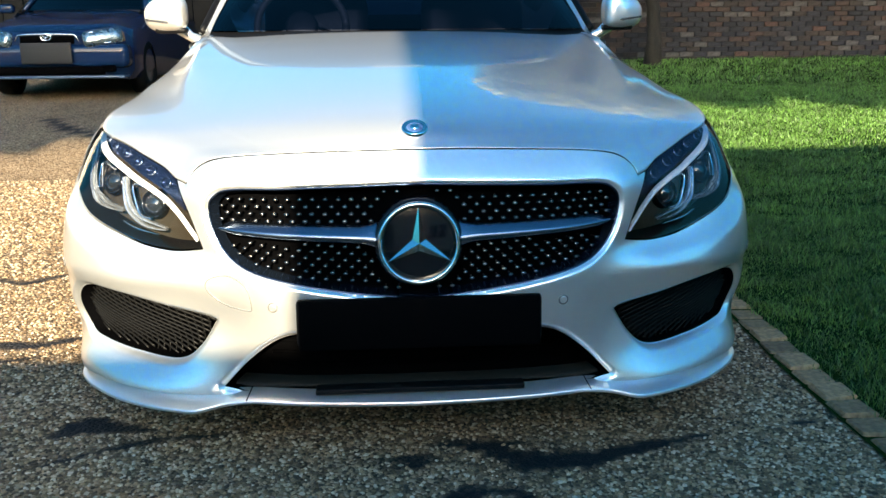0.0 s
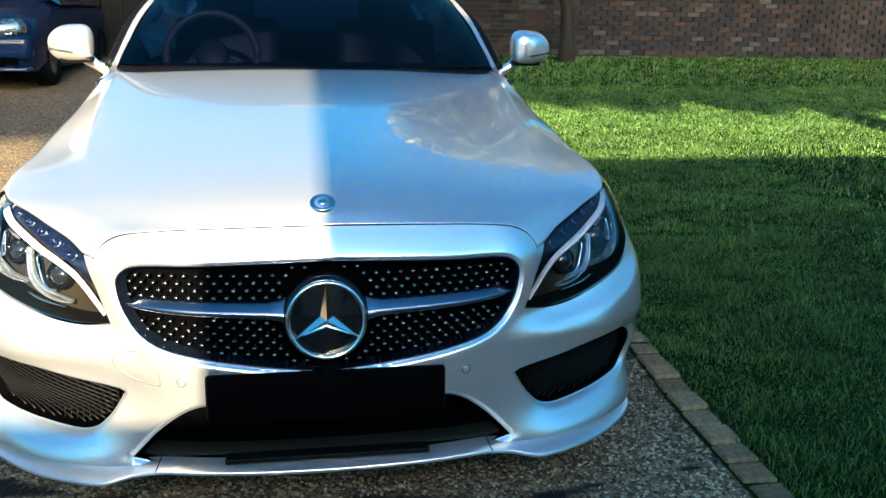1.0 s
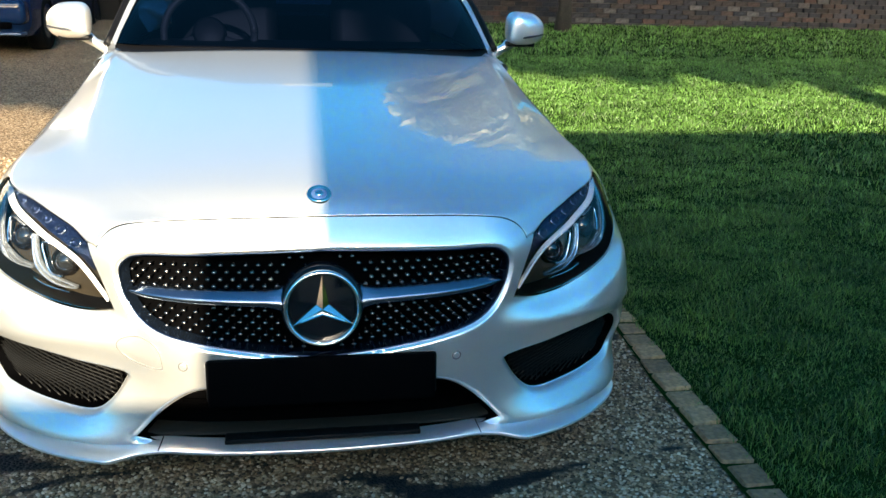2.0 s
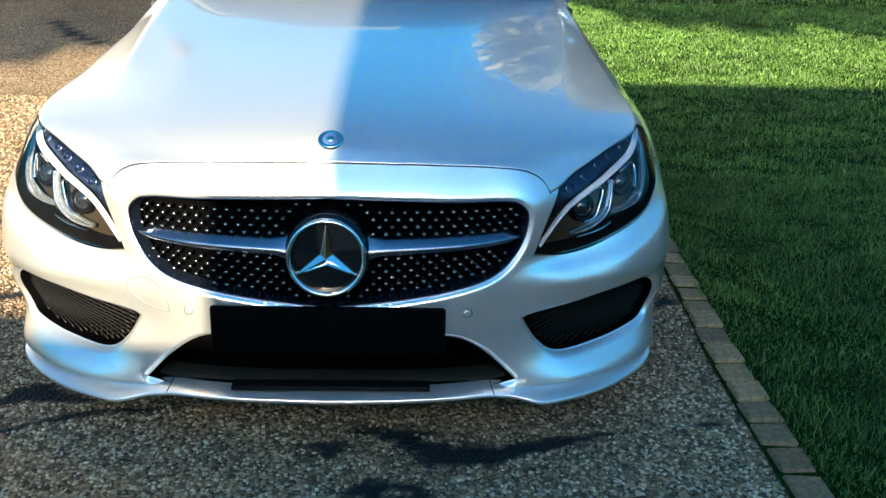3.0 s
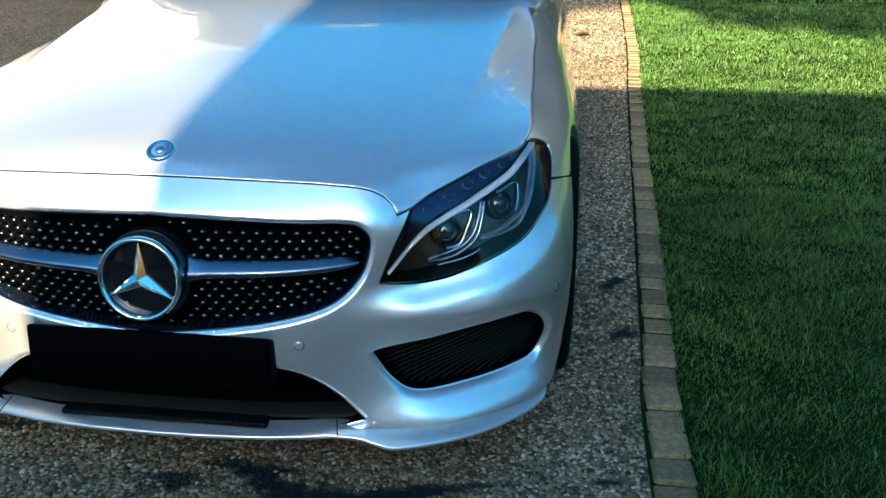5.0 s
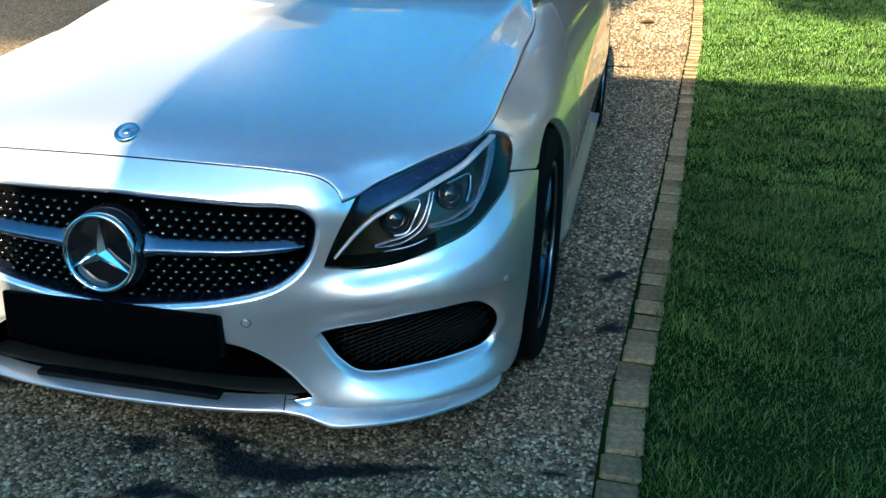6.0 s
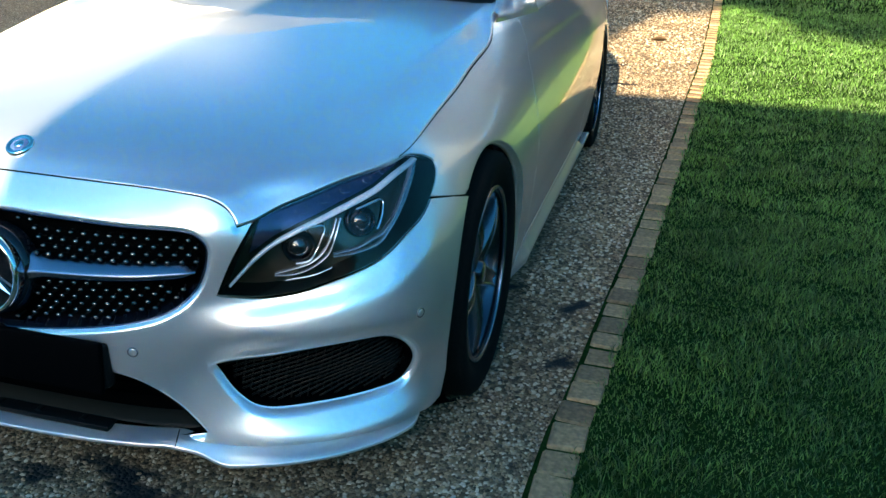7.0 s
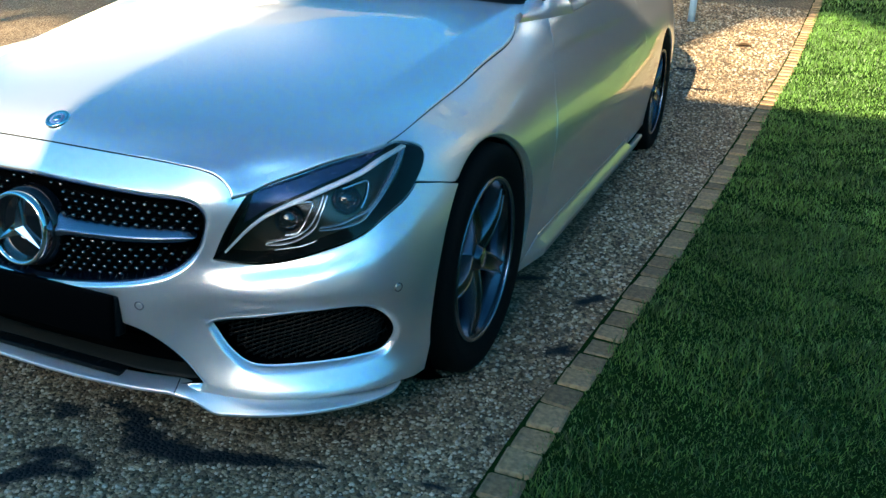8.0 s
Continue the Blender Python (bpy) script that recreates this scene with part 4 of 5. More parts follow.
# Solid near-black block stands for the shade inside the engine bay.
part("engine_bay", box((1.02, .80, .34), (0, .70, .40), .02), VOID, coupe, "dark engine bay")
part("underbody", box((1.5, 3.9, .06), (0, 2.3, .20), .02), VOID, coupe)
part("cabin_shell", box((1.6, 2.2, .05), (0, 2.6, .28), .02), VOID, coupe)


# ---- wheels ----
def wheel(parent, x, y, sgn):
    """A tyre on a five-spoke rim; the outer face looks along sgn."""
    m = pose(x, y, .335, 0, 0, 90 * sgn)   # local -y points outwards
    tyre = part("wheel", lathe([(.235, -.088), (.262, -.104), (.300, -.111), (.318, -.104), (.328, -.094), (.3315, -.07), (.334, -.035), (.3345, 0), (.334, .035), (.3315, .07), (.328, .094), (.30, .111), (.235, .095)], 72, m=m), RUBBER, parent, "black tyre on a five-spoke alloy rim")
    part("rim_barrel", lathe([(.225, -.088), (.237, -.096), (.241, -.092), (.232, -.080), (.222, -.065), (.212, -.02), (.205, .06), (.03, .065)], 72, m=m), RIM, tyre, "dark grey rim barrel")
    part("rim_lip", lathe([(.2405, -.094), (.238, -.099), (.230, -.099), (.227, -.093), (.230, -.088)], 72, m=m), RIM_FACE, tyre, "polished rim edge")
    part("brake_disc", lathe([(.07, .01), (.155, .01), (.155, .03), (.07, .03)], 48, m=m), STEEL, tyre)
    part("caliper", placed(box((.10, .05, .16), (.13, .02, .03), .015), m), BLACK, tyre)
    for k in range(5):
        a = 45 + 72 * k
        rows = []
        for r in np.linspace(.035, .232, 12):
            f = (r - .035) / .197
            w = .030 - .016 * f + .008 * f ** 4
            yy = -.070 - .014 * math.sin(math.pi * min(1, f * 1.05)) - .012 * f
            rows.append([(r, yy + .050, -w * 1.12), (r, yy + .006, -w), (r, yy, -w * .86), (r, yy + .004, -w * .70), (r, yy + .012, 0), (r, yy + .004, w * .70), (r, yy, w * .86), (r, yy + .006, w), (r, yy + .050, w * 1.12)])
        turn = m @ pose(0, 0, 0, 0, -a, 0)
        g = np.array([[tuple(turn @ Vector(p)) for p in row] for row in rows])
        spoke = sheet("spoke", g[:, 3:6], SPOKE, tyre, "dark grey spoke with polished edges")
        for cut in (slice(0, 4), slice(5, 9)):
            sheet("spoke_edge", g[:, cut], RIM_FACE, spoke, "polished spoke edge")
    part("hub_cap", lathe([(.0005, -.086), (.026, -.086), (.032, -.082), (.036, -.070), (.05, -.06), (.06, -.03)], 32, m=m), RIM, tyre)
    part("hub_badge", lathe([(.0005, -.0875), (.022, -.0872), (.024, -.086)], 24, m=m), CHROME, tyre)
    for k in range(5):
        a = radians(96 + 72 * k)
        part("wheel_bolt", lathe([(.0005, -.010), (.008, -.010), (.009, 0)], 8, m=m @ Matrix.Translation((.056 * math.cos(a), -.058, .056 * math.sin(a)))), STEEL, tyre)
    return tyre


for sgn in (1, -1):
    for y in (.802, 3.63):
        wheel(coupe, sgn * .770, y, sgn)
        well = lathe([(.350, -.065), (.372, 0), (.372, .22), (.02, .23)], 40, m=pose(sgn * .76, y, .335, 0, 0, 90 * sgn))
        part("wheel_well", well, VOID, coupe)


# ---- the place round the car ----


def brick_material(name, by_object):
    """Old bricks of many firings: blue-black, brown and red, some bleached, with stains running over them."""
    m = material(name, (0.05, 0.04, 0.035), 0.85, grain=0.45, scale=28, wear=0.5, wear_scale=2.2, bump=0.5, spec=0.2)
    n, link = m.node_tree.nodes, m.node_tree.links.new
    ramp = n.new("ShaderNodeValToRGB")
    ramp.color_ramp.interpolation = "CONSTANT"
    el = ramp.color_ramp.elements
    el[0].color, el[1].color = (.010, .011, .015, 1), (.055, .052, .052, 1)
    el[1].position = .93
    for p, c in ((.22, (.024, .019, .018, 1)), (.42, (.015, .016, .021, 1)), (.6, (.036, .024, .021, 1)), (.76, (.022, .021, .024, 1)), (.88, (.048, .027, .023, 1))):
        el.new(p).color = c
    link(n.new("ShaderNodeObjectInfo").outputs["Random"] if by_object else n.new("ShaderNodeNewGeometry").outputs["Random Per Island"], ramp.inputs[0])
    for k in n:
        if k.bl_idname == "ShaderNodeVectorMath":
            link(ramp.outputs[0], k.inputs[0])
    return m


BRICK, BRICKS = brick_material("old_brick", True), brick_material("old_brick_far", False)
MORTAR = material("mortar", (0.035, 0.034, 0.033), 0.95, grain=0.3, scale=50, wear=0.3)
SETT = material("kerb_sett", (0.25, 0.145, 0.073), 0.85, grain=0.4, scale=70, wear=0.3, wear_scale=9, bump=0.4, per_object=0.3)
BARK = material("bark", (0.012, 0.010, 0.008), 0.95, grain=0.4, scale=30, wear=0.3, bump=0.9)
# Paler than the other leaves: sunlight on the twigs put into the colour.
LEAF_SUNLIT = material("sunlit_leaf", (0.24, 0.22, 0.15), 0.7, per_island=0.5)
LEAF = material("tree_leaf", (0.05, 0.075, 0.025), 0.7, per_island=0.5)
GRASS = material("grass_blade", (0.050, 0.118, 0.023), 0.5, spec=0.4, per_island=0.55, wear=0.35, wear_scale=1.6)
# Near-black timber: the deep shade round the shed is in the colour.
TIMBER = material("shaded_timber", (0.004, 0.004, 0.004), 0.8, grain=0.3, scale=12, wear=0.3, bump=0.3, spec=0.15)
# Unseen pale wall and roof tiles, there to bounce light onto the bumper.
RENDER = material("pale_render", (0.86, 0.74, 0.56), 0.9, grain=0.08, scale=40, wear=0.1, wear_scale=1.5)
SLATE = material("roof_tile", (0.34, 0.29, 0.24), 0.7, grain=0.3, scale=20, wear=0.2)
WHITE = material("white_frame", (0.75, 0.75, 0.73), 0.5, wear=0.05)
PANE = material("house_pane", (0.02, 0.025, 0.03), 0.05, wear=0.1)


def brick_mesh(name, size, mat, chip):
    """A worn brick: a block with uneven bevelled corners."""
    rng = random.Random(chip)
    bm = box(size, (0, 0, 0), min(size) * .08, segments=1)
    for v in bm.verts:
        v.co += Vector([rng.uniform(-1, 1) * .0025 for _ in range(3)])
    bmesh.ops.recalc_face_normals(bm, faces=bm.faces)
    me = bpy.data.meshes.new(name)
    bm.to_mesh(me)
    bm.free()
    me.materials.append(mat)
    return me


# garden wall
WALL_Y = 12.0
base_z = float(rise(WALL_Y)) - .03
wall_north = tagged(part("wall_north", box((22, .20, 2.5), (9.0, WALL_Y + .112, base_z + 1.25)), MORTAR, None, smooth=False), "old weathered brown brick garden wall", "wall", kind="structure")
rng = random.Random(5)
wall_bricks = [brick_mesh("brick", (.215, .03, .066), BRICK, k) for k in range(5)]
far_v, far_f = [], []
count = 0
for row in range(33):
    for col in range(97):
        x = -1.9 + col * .225 + (row % 2) * .1125
        z = base_z + .04 + row * .076
        off = rng.uniform(-.004, .004)
        if row < 13 and 3.2 < x < 8.2 and count < 300:
            ob = new("brick", wall_bricks[rng.randrange(5)])
            attach(ob, wall_north)
            ob.matrix_basis = pose(x, WALL_Y + off, z, 0, rng.uniform(-.8, .8), rng.uniform(-.6, .6))
            count += 1
        else:
            b0 = len(far_v)
            for sx in (-.105, .105):
                for sy in (-.015, .05):
                    for sz_ in (-.032, .032):
                        far_v.append((x + sx, WALL_Y + off + sy, z + sz_))
            far_f += [tuple(b0 + i for i in f) for f in ((0, 1, 3, 2), (4, 6, 7, 5), (0, 4, 5, 1), (2, 3, 7, 6), (0, 2, 6, 4), (1, 5, 7, 3))]
tagged(mesh("brick_rows", far_v, far_f, BRICKS, wall_north, smooth=False), kind="stuff")

# unseen wall added past the lawn to keep bright haze off the door
wall_east = tagged(part("wall_east", box((.20, 24, 2.9), (14.112, 0, 1.3)), MORTAR, None, smooth=False), "unseen old brown brick wall added past the lawn to block bright haze", "wall", kind="structure")
side_v, side_f = [], []
for row in range(38):
    for col in range(105):
        y_, z_ = -11.7 + col * .225 + (row % 2) * .1125, -.1 + .04 + row * .076
        off, b0 = rng.uniform(-.004, .004), len(side_v)
        for sx in (-.015, .05):
            for sy in (-.105, .105):
                for sz_ in (-.032, .032):
                    side_v.append((14.0 + off + sx, y_ + sy, z_ + sz_))
        side_f += [tuple(b0 + i for i in f) for f in ((0, 1, 3, 2), (4, 6, 7, 5), (0, 4, 5, 1), (2, 3, 7, 6), (0, 2, 6, 4), (1, 5, 7, 3))]
tagged(mesh("brick_rows", side_v, side_f, BRICKS, wall_east, smooth=False), kind="stuff")

# boarded shed added to fill the black behind the second car
shed = thing("shed", (-5.5, 11.5, float(rise(11.5))), "weathered timber boarded outbuilding with deep shade put into its near-black colour", "shed")
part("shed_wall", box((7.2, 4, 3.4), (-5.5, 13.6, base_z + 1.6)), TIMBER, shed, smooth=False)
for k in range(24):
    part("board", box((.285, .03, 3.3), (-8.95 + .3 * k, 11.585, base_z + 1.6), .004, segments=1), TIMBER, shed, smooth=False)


# unseen house added beyond the shed; its sunlit pale wall whitens the hood's reflection
neighbour = thing("reflected_house", (-15, 20, float(rise(20))), "unseen pale rendered two-storey house added for the white reflection in the hood", "house")
part("house_wall", box((15, 6, 6.6), (-15.0, 20.0, 3.9)), material("white_render", (.56, .56, .55), .9, grain=.08, scale=40, wear=.12, wear_scale=1.2), neighbour, smooth=False)
bm = bmesh.new()
gable = [(16.6, 7.1), (23.4, 7.1), (20.0, 9.4)]
ends = [[bm.verts.new((x, y, z)) for y, z in gable] for x in (-22.8, -7.2)]
bm.faces.new(ends[0]), bm.faces.new(ends[1][::-1])
for i in range(3):
    bm.faces.new((ends[0][i], ends[0][(i + 1) % 3], ends[1][(i + 1) % 3], ends[1][i]))
part("roof", bm, material("dark_slate", (.09, .09, .10), .6, grain=.3, scale=20, wear=.2), neighbour, smooth=False)

# trees
def tree(name, label, at, trunk_h, trunk_r, lobes, leaves, size, seed, limbs=3):
    """A trunk whose limbs end in lobes of leaves: (centre, radii) each."""
    rng = np.random.default_rng(seed)
    t = thing(name, at, label, "tree")
    a = Vector(at)
    bm = tube([a + Vector((rng.normal() * .03 * k, rng.normal() * .03 * k, trunk_h * k / 6)) for k in range(7)], [trunk_r * (1.25 if k == 0 else 1 - .09 * k) for k in range(7)], 10)
    vs = []
    for c, r in lobes:
        c, r = np.array(c, float), np.array(r, float)
        for k in range(limbs):
            ang = 2 * math.pi * k / limbs + rng.uniform(-.3, .3)
            start = a + Vector((0, 0, trunk_h * rng.uniform(.93, .99)))
            end = Vector(c) + Vector((math.cos(ang) * r[0] * .7, math.sin(ang) * r[1] * .7, rng.uniform(-.1, .7) * r[2]))
            mid = start.lerp(end, .5) + Vector((0, 0, .35))
            tube([start, mid, end], [trunk_r * .45, trunk_r * .28, trunk_r * .08], 6, bm)
            for j in range(4):
                s2 = mid.lerp(end, rng.uniform(.3, .9))
                e2 = s2 + Vector(rng.normal(size=3) * r * .3)
                tube([s2, s2.lerp(e2, .5) + Vector((0, 0, .06)), e2], [trunk_r * .12, trunk_r * .08, trunk_r * .02], 5, bm)
        n = leaves
        d = rng.normal(size=(n, 3))
        d /= np.linalg.norm(d, axis=1)[:, None]
        rad = rng.uniform(.15, 1, n) ** .4 * (1 + .07 * np.sin(5 * d[:, 0] + 3 * d[:, 2] + seed) + .06 * np.sin(9 * d[:, 1] + 7 * d[:, 2]))
        p = c + d * rad[:, None] * r
        u = rng.normal(size=(n, 3))
        u /= np.linalg.norm(u, axis=1)[:, None]
        w = np.cross(u, rng.normal(size=(n, 3)))
        w /= np.linalg.norm(w, axis=1)[:, None]
        sz_ = size * rng.uniform(.6, 1.4, n)[:, None]
        vs.append(np.stack([p - u * sz_, p + w * sz_ * .5, p + u * sz_, p - w * sz_ * .5], 1).reshape(-1, 3))
    part("trunk", bm, BARK, t)
    v = np.vstack(vs)
    tagged(mesh("crown", v, np.arange(len(v)).reshape(-1, 4), LEAF_SUNLIT if name == "garden_tree" else LEAF, t, smooth=False), kind="stuff")
    return t


# Trunk in view; unseen crown placed for hood reflection and the wall's shade.
tree("garden_tree", "dark tree trunk standing before the brick wall, its leaves coloured as if sunlit", (3.95, 11.2, float(rise(11.2)) - .05), 2.7, .115, [((3.4, 10.6, 4.0), (2.0, 1.5, 1.3)), ((6.9, 10.6, 4.1), (2.4, 1.5, 1.4)), ((2.9, 8.4, 3.8), (1.7, 1.9, 1.2)), ((9.8, 10.8, 3.9), (1.8, 1.3, 1.2))], 4200, .12, 3, limbs=6)


def lobe(x, low, rx=2.3, tall=2.4):
    return (x, -30.0, low + tall), (rx, 1.8, tall)


# Unseen crowns added so that their shadow ends the lit lawn strip.
for k, (x, lobes) in enumerate(((-5.5, [lobe(-4.3, 12.9), lobe(-7.4, 12.7), lobe(-10.4, 12.5)]), (.45, [lobe(-2.0, 13.25), lobe(.7, 14.55, 2.0, 1.6), lobe(2.7, 14.2, .9, 1.6)]),
                                (5.6, [lobe(3.6, 14.05, 1.2, 1.7), lobe(4.8, 14.0, 1.5, 1.8), lobe(6.2, 14.0, 1.5, 1.8)]), (9.0, [lobe(7.6, 14.0, 1.5, 1.8), lobe(9.0, 13.95, 1.7, 1.8), lobe(10.8, 13.9, 1.8, 1.8)]))):
    tree("shade_tree", "unseen tall evergreen tree added to shade the far lawn and wall", (x, -30.0, 0), 14.2, .25, lobes, 12000, .28, 20 + k)

# unseen house added behind the camera, sized to cast the near shade
house = thing("house", (4.75, -11.5, 0), "unseen bungalow added to cast shade, pale rendered with a pale tiled roof", "house")
part("house_wall", box((9.5, 5, 3.6), (4.75, -11.5, 1.8)), RENDER, house, smooth=False)
bm = bmesh.new()
prof = [(-14.3, 3.45), (-8.7, 3.45), (-8.7, 3.6), (-11.5, 6.05), (-14.3, 3.6)]
ends = [[bm.verts.new((x, y, z)) for y, z in prof] for x in (0.0, 9.7)]
bm.faces.new(ends[0]), bm.faces.new(ends[1][::-1])
for i in range(5):
    bm.faces.new((ends[0][i], ends[0][(i + 1) % 5], ends[1][(i + 1) % 5], ends[1][i]))
part("roof", bm, SLATE, house, smooth=False)
for x in (2.0, 5.0, 8.0):
    win = part("window", box((1.5, .08, 1.2), (x, -8.99, 1.6), .01), WHITE, house)
    part("pane", box((.66, .03, 1.06), (x - .36, -8.945, 1.6)), PANE, win)
    part("pane", box((.66, .03, 1.06), (x + .36, -8.945, 1.6)), PANE, win)
# Unseen garage added; its height sets where the sun reaches the car.
garage = thing("garage", (-6, -11.5, 0), "unseen flat-roofed rendered garage added beside the bungalow to cast low shade", "garage")
part("garage_wall", box((12, 5, 3.37), (-6.0, -11.5, 1.685)), material("garage_render", (.66, .58, .47), .9, grain=.1, scale=25, wear=.2), garage, smooth=False)
part("roof_edge", box((12.06, 5.2, .18), (-6.03, -11.5, 3.46)), WHITE, garage)
# Block added on the roof to keep the sun off the plate.
part("parapet", box((.27, 5.2, .40), (-.137, -11.5, 3.73)), WHITE, garage)
part("garage_door", box((4.4, .08, 2.2), (-4.0, -8.98, 1.1), .02), material("door_green", (.05, .09, .07), .5, wear=.1), garage)

# kerb of small setts
kerb = thing("kerb", (1.1, 0, 0), "row of worn brown stone setts edging the lawn", "kerb", kind="structure")
setts = [brick_mesh("sett", (.094, .104, .08), SETT, 50 + k) for k in range(6)]
y, k = -6.0, 0
rng = random.Random(9)
while y < 12.0:
    ln = rng.choice((.104, .106, .110, .112, .125))
    yc = y + ln / 2
    ob = new("sett", setts[rng.randrange(6)])
    attach(ob, kerb)
    head_ = math.degrees(math.atan2(kerb_x(yc + .1) - kerb_x(yc - .1), .2))
    ob.matrix_basis = pose(kerb_x(yc) + .049 + rng.uniform(-.004, .004), yc, float(rise(yc)) - .024 + rng.uniform(-.004, .004), rng.uniform(-1.5, 1.5), rng.uniform(-1.5, 1.5), -head_ + rng.uniform(-2, 2)) @ Matrix.Diagonal((1, (ln - .010) / .104, 1, 1))
    y += ln + .003

joint = np.array([[(kerb_x(q) + u, q, float(rise(q)) + .0085) for u in (-.008, .098)] for q in np.linspace(-6.0, 12.0, 110)])
sheet("kerb_joint", joint, EARTH, kerb, "dark soil in the joints")


# second car
def hatchback(at):
    car = thing("parked_saloon", at, "dark blue saloon car parked in the shade", "car")
    X, Y, Z = at
    NAVY = material("navy_paint", (0.002, 0.013, 0.042), 0.14, 0.0, wear=0.1, coat=0.0, spec=0.25)
    LAMP = material("saloon_lamp", (0.09, 0.13, 0.15), 0.15, 0.6, grain=0.7, scale=40, coat=1.0)

    def section(pts):
        return np.array([(-a, b) for a, b in pts[::-1]] + pts)

    # nose to tail sections: y, then half outline (x, z) from the sill to the crown
    rows = []
    for y, w, zb, zs, zt in ((0, .60, .22, .50, .66), (.05, .74, .19, .54, .70), (.16, .82, .18, .60, .755), (.40, .845, .18, .66, .82), (.9, .85, .18, .72, .90), (1.25, .85, .18, .78, .955), (2.4, .85, .18, .84, .93), (3.6, .84, .2, .86, .95), (4.2, .80, .22, .80, .93), (4.4, .70, .26, .62, .80)):
        half_ = [(w * .93, zb), (w, zb + .10), (w, zs - .14), (w * .985, zs), (w * .90, zs + (zt - zs) * .55), (w * .72, zs + (zt - zs) * .9), (w * .4, zt - .004), (0, zt)]
        s_ = [(-a, b) for a, b in half_] + [(a, b) for a, b in half_[::-1][1:]]
        rows.append([(X + a, Y + y, Z + b) for a, b in s_])
    body = sheet("body", np.array(rows), NAVY, car, "dark blue body")
    nose = np.array(rows[0])
    mesh("nose_panel", nose, [tuple(range(len(nose)))], NAVY, car)
    part("bumper_bar", box((1.67, .24, .26), (X, Y + .085, Z + .435), .09, segments=4), NAVY, car, "rounded blue bumper bar")
    part("lower_intake", box((1.16, .06, .085), (X, Y - .035, Z + .285), .02), VOID, car)
    part("bumper_lip", box((1.58, .22, .030), (X, Y + .05, Z + .215), .012), material("lip_blue", (.03, .06, .11), .3, .2), car)
    for sx in (-1, 1):
        lamp_ = part("headlight", box((.42, .18, .185), (X + sx * .555, Y + .085, Z + .618), .07, (-18, sx * -9, sx * 16), segments=3), LAMP, car, "clear rounded headlight")
        part("indicator", box((.05, .10, .11), (X + sx * .742, Y + .13, Z + .63), .024, (-18, 0, sx * 30)), material("amber", (.16, .07, .035), .2), lamp_)
        for dx, dy, r in ((.475, -.012, .062), (.615, .022, .055)):
            part("reflector", lathe([(.004, .03), (r * .5, .022), (r * .85, .004), (r, -.008), (r * 1.06, -.004)], 24, m=pose(X + sx * dx, Y + dy, Z + .622, -14, 0, sx * 14)), CHROME, lamp_, "round chrome reflector")
        part("fog_recess", box((.16, .05, .07), (X + sx * .62, Y - .03, Z + .30), .02), VOID, car)
        part("door_mirror", box((.17, .10, .11), (X + sx * .96, Y + 1.45, Z + .98), .04, segments=3), NAVY, car)
        for yy in (.80, 3.35):
            m = pose(X + sx * .75, Y + yy, Z + .30, 0, 0, 90 * sx)
            ty = part("wheel", lathe([(.17, -.09), (.20, -.10), (.28, -.10), (.30, -.08), (.305, 0), (.30, .08), (.2, .09)], 40, m=m), RUBBER, car, "dark tyre")
            part("rim", lathe([(.0005, -.075), (.05, -.08), (.17, -.092), (.18, -.086), (.19, -.05)], 40, m=m), SATIN, ty)
    part("grille", box((.56, .04, .085), (X, Y - .004, Z + .605), .02), VOID, car, "dark grille slot")
    part("grille_trim", tube([(X + u * .33, Y - .02, Z + .665 - .012 * abs(u) ** 2 - (.06 if abs(u) > .98 else 0)) for u in np.linspace(-1, 1, 21)], .007, 6), CHROME, car)
    bm = tube([(X + .055 * math.cos(a), Y - .045, Z + .635 + .036 * math.sin(a)) for a in np.linspace(0, 2 * math.pi, 25)], .006, 6)
    tube([(X + .03 * math.cos(a), Y - .045, Z + .645 + .018 * math.sin(a)) for a in np.linspace(0, 2 * math.pi, 17)], .0045, 6, bm)
    tube([(X, Y - .045, Z + .60), (X, Y - .045, Z + .64)], .005, 6, bm)
    part("badge", bm, CHROME, car, "oval chrome badge")
    part("number_plate", box((.53, .02, .22), (X, Y - .075, Z + .465), .01), material("grey_plate", (.012, .014, .017), .6, spec=.2), car, "blank grey plate")
    b0, h0 = [(u * .70, 1.22 + .12 * u * u, .955) for u in np.linspace(-1, 1, 13)], [(u * .56, 2.0 + .06 * u * u, 1.44) for u in np.linspace(-1, 1, 13)]
    g = [[(X + a[0] + (b[0] - a[0]) * f, Y + a[1] + (b[1] - a[1]) * f, Z + a[2] + (b[2] - a[2]) * f) for a, b in zip(b0, h0)] for f in np.linspace(0, 1, 6)]
    sheet("windscreen", np.array(g), SCREEN, car, "dark windscreen")
    r0 = [(u * .56, 3.1, 1.44) for u in np.linspace(-1, 1, 13)]
    r1 = [(u * .68, 3.9, .96) for u in np.linspace(-1, 1, 13)]
    sheet("roof", np.array([[(X + a, Y + b, Z + c + .03 * (1 - abs(a))) for a, b, c in row] for row in (h0, r0)]), NAVY, car)
    sheet("rear_window", np.array([[(X + a, Y + b, Z + c) for a, b, c in row] for row in (r0, r1)]), SCREEN, car)
    for sx in (-1, 1):
        q = [(sx * .70, 1.34, .955), (sx * .56, 2.06, 1.44), (sx * .56, 3.1, 1.44), (sx * .68, 3.9, .96), (sx * .83, 3.6, .90), (sx * .84, 1.3, .88)]
        mesh("side_window", [(X + a, Y + b, Z + c) for a, b, c in q], [(0, 1, 2, 3, 4, 5)], SCREEN, car, smooth=False)
